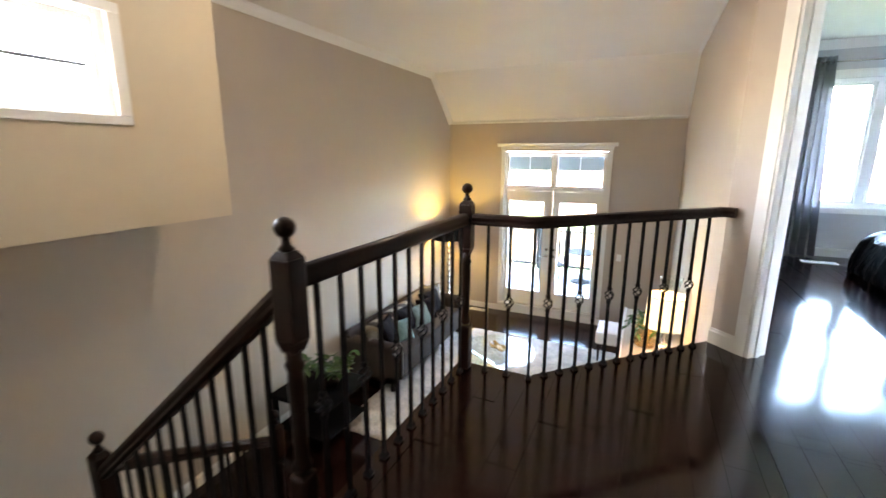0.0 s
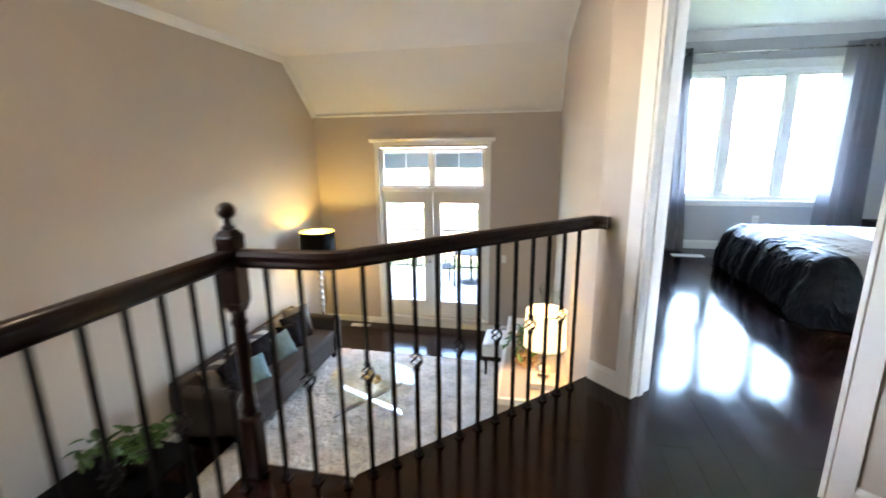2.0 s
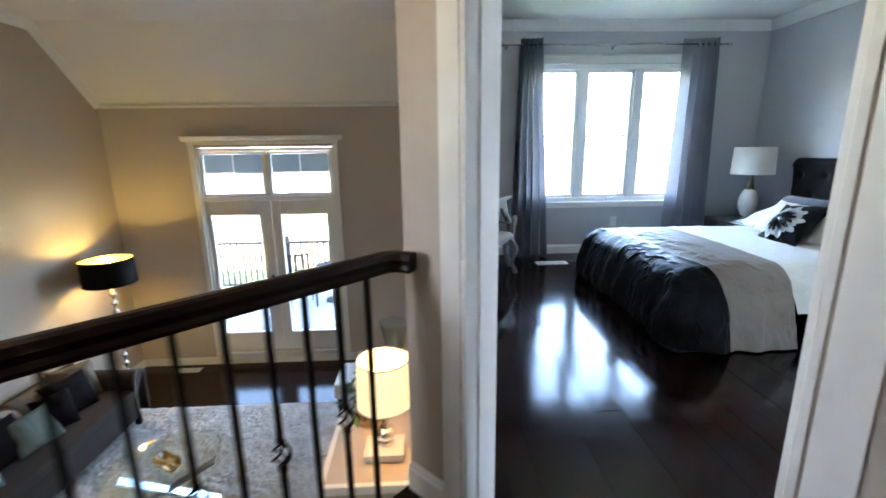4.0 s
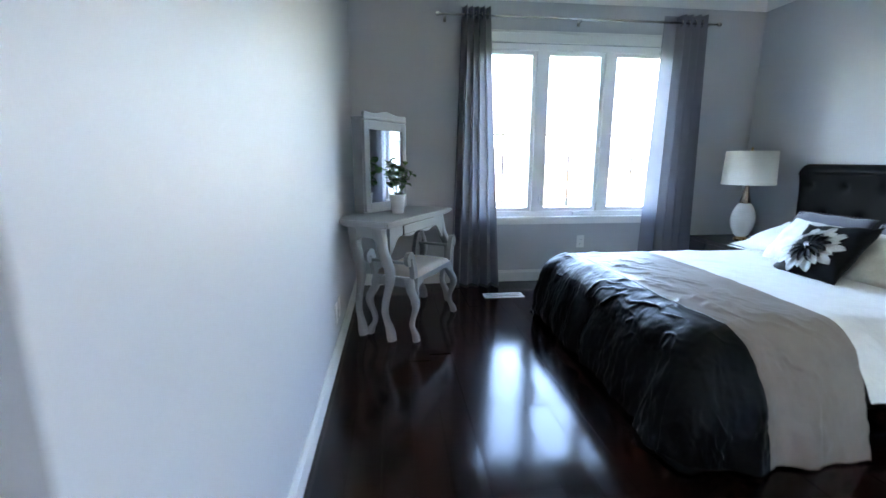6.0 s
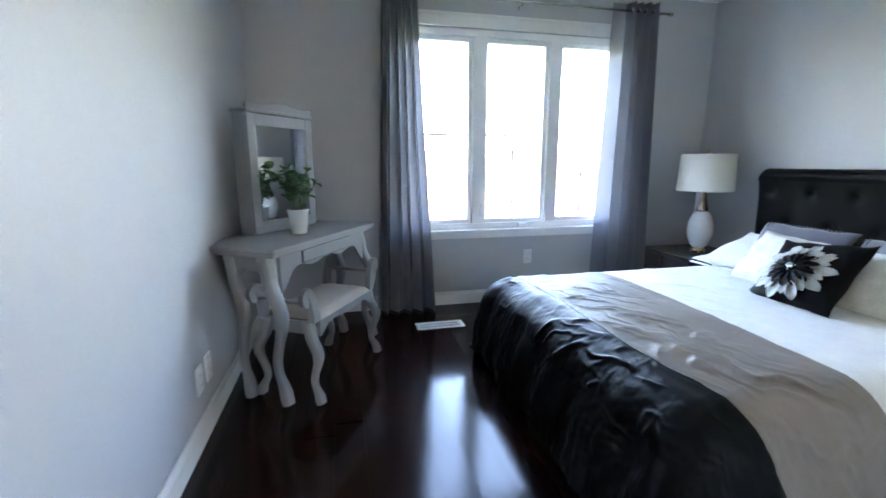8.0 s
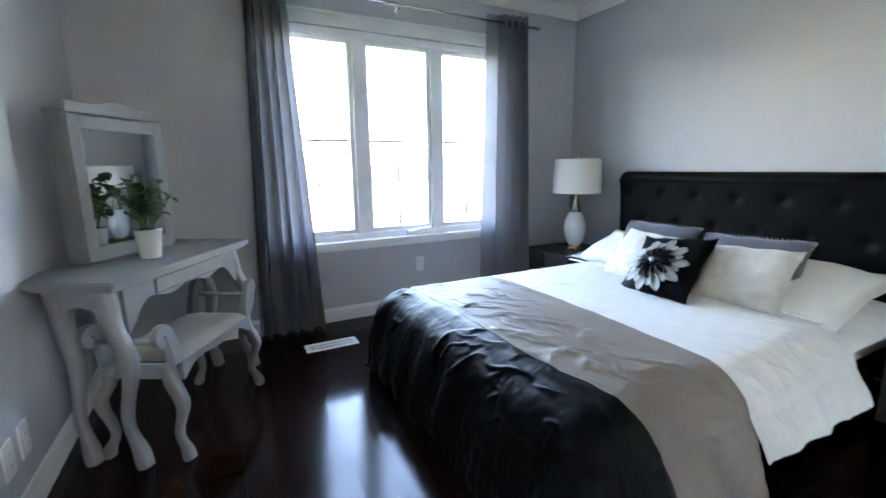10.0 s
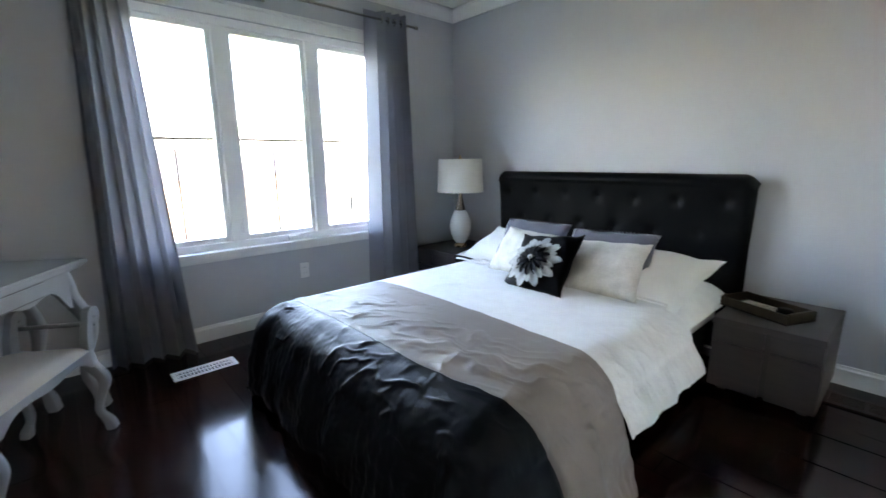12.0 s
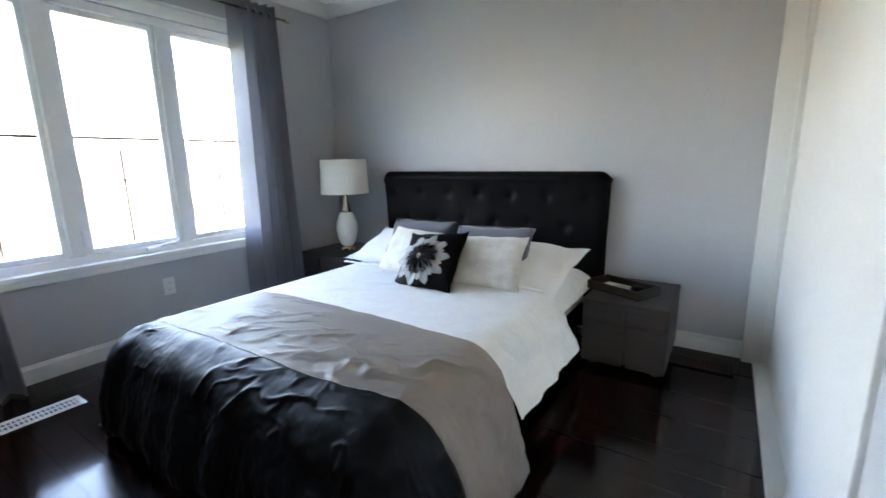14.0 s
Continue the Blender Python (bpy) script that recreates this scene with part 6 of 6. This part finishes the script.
# ---- floors: planks ----
def plank_floor(body, x0, x1, y0, y1, z, w, seed, keep=None, cuts=(), joined=False, name="plank"):
    """Planks running along y. keep(x, y) tells whether a plank's middle lies on the floor; cuts are (point, normal) planes."""
    rnd = random.Random(seed)
    lib = {}
    rest = bmesh.new() if joined else None
    k = 0
    x = x0
    while x < x1 - 0.005:
        wx = min(w, x1 - x)
        y = y0 - rnd.uniform(0, 0.8)
        while y < y1:
            ln_ = rnd.choice((0.45, 0.6, 0.8, 0.95, 1.2))
            a, b = max(y, y0), min(y + ln_, y1)
            y += ln_
            if b - a < 0.02 or (keep and not keep(x + wx / 2, a, b)):
                continue
            g = 0.0007
            if joined:
                box(rest, x + g, x + wx - g, a + g, b - g, z - 0.016, z)
                continue
            cutting = [c for c in cuts if min((Vector((px, py, 0)) - c[0]).dot(c[1]) for px in (x, x + wx) for py in (a, b)) < 0.0]
            if cutting:
                bm = bmesh.new()
                box(bm, x + g, x + wx - g, a + g, b - g, z - 0.016, z)
                for p, nrm in cutting:
                    r = bmesh.ops.bisect_plane(bm, geom=bm.verts[:] + bm.edges[:] + bm.faces[:], plane_co=p, plane_no=nrm, clear_inner=True)
                    es = [e for e in bm.edges if e.is_boundary]
                    if es:
                        bmesh.ops.holes_fill(bm, edges=es, sides=20)
                if not bm.faces:
                    bm.free()
                    continue
                part(name, bm, M_PLANK, body)
                continue
            key = (round(wx, 3), round(b - a, 3))
            if key not in lib:
                bm = bmesh.new()
                box(bm, g, wx - g, g, (b - a) - g, -0.016, 0.0)
                lib[key] = part(name, bm, M_PLANK, body)
                lib[key].location = (x, a, z)
            else:
                again(name, lib[key], body, Matrix.Translation((x, a, z)) @ Euler((radians(rnd.uniform(-0.16, 0.16)), radians(rnd.uniform(-0.6, 0.6)), 0)).to_matrix().to_4x4())
        x += w
    if joined:
        tagged(part("planks", rest, M_PLANK, body), kind="stuff")


fl_up = thing("floor", pose(0, 0, 0), "glossy dark brown hardwood plank floor", "floor", kind="structure")
fl_dn = thing("floor_living", pose(0, 0, 0), "glossy dark brown hardwood floor around the rug", "floor", kind="structure")
dn = Vector((0.7071, -0.7071, 0))
plank_floor(fl_up, XL - 0.1, 0.0, -4.6, 0.0, 0.0, 0.125, 11, cuts=())
plank_floor(fl_up, -5.265, -4.825, -8.98, -4.485, 0.0, 0.11, 12, keep=lambda x, a, b: x > -5.2 or a > -5.95)
plank_floor(fl_up, -4.825, XL - 0.1, -8.98, -3.40, 0.0, 0.125, 15, cuts=((Vector((-4.84, -4.485, 0)), dn),))
plank_floor(fl_up, XL - 0.1, ex, -8.98, -4.6, 0.0, 0.125, 13)
plank_floor(fl_dn, LX, XW, -7.0, LY, FLOOR2, 0.125, 14, joined=True)
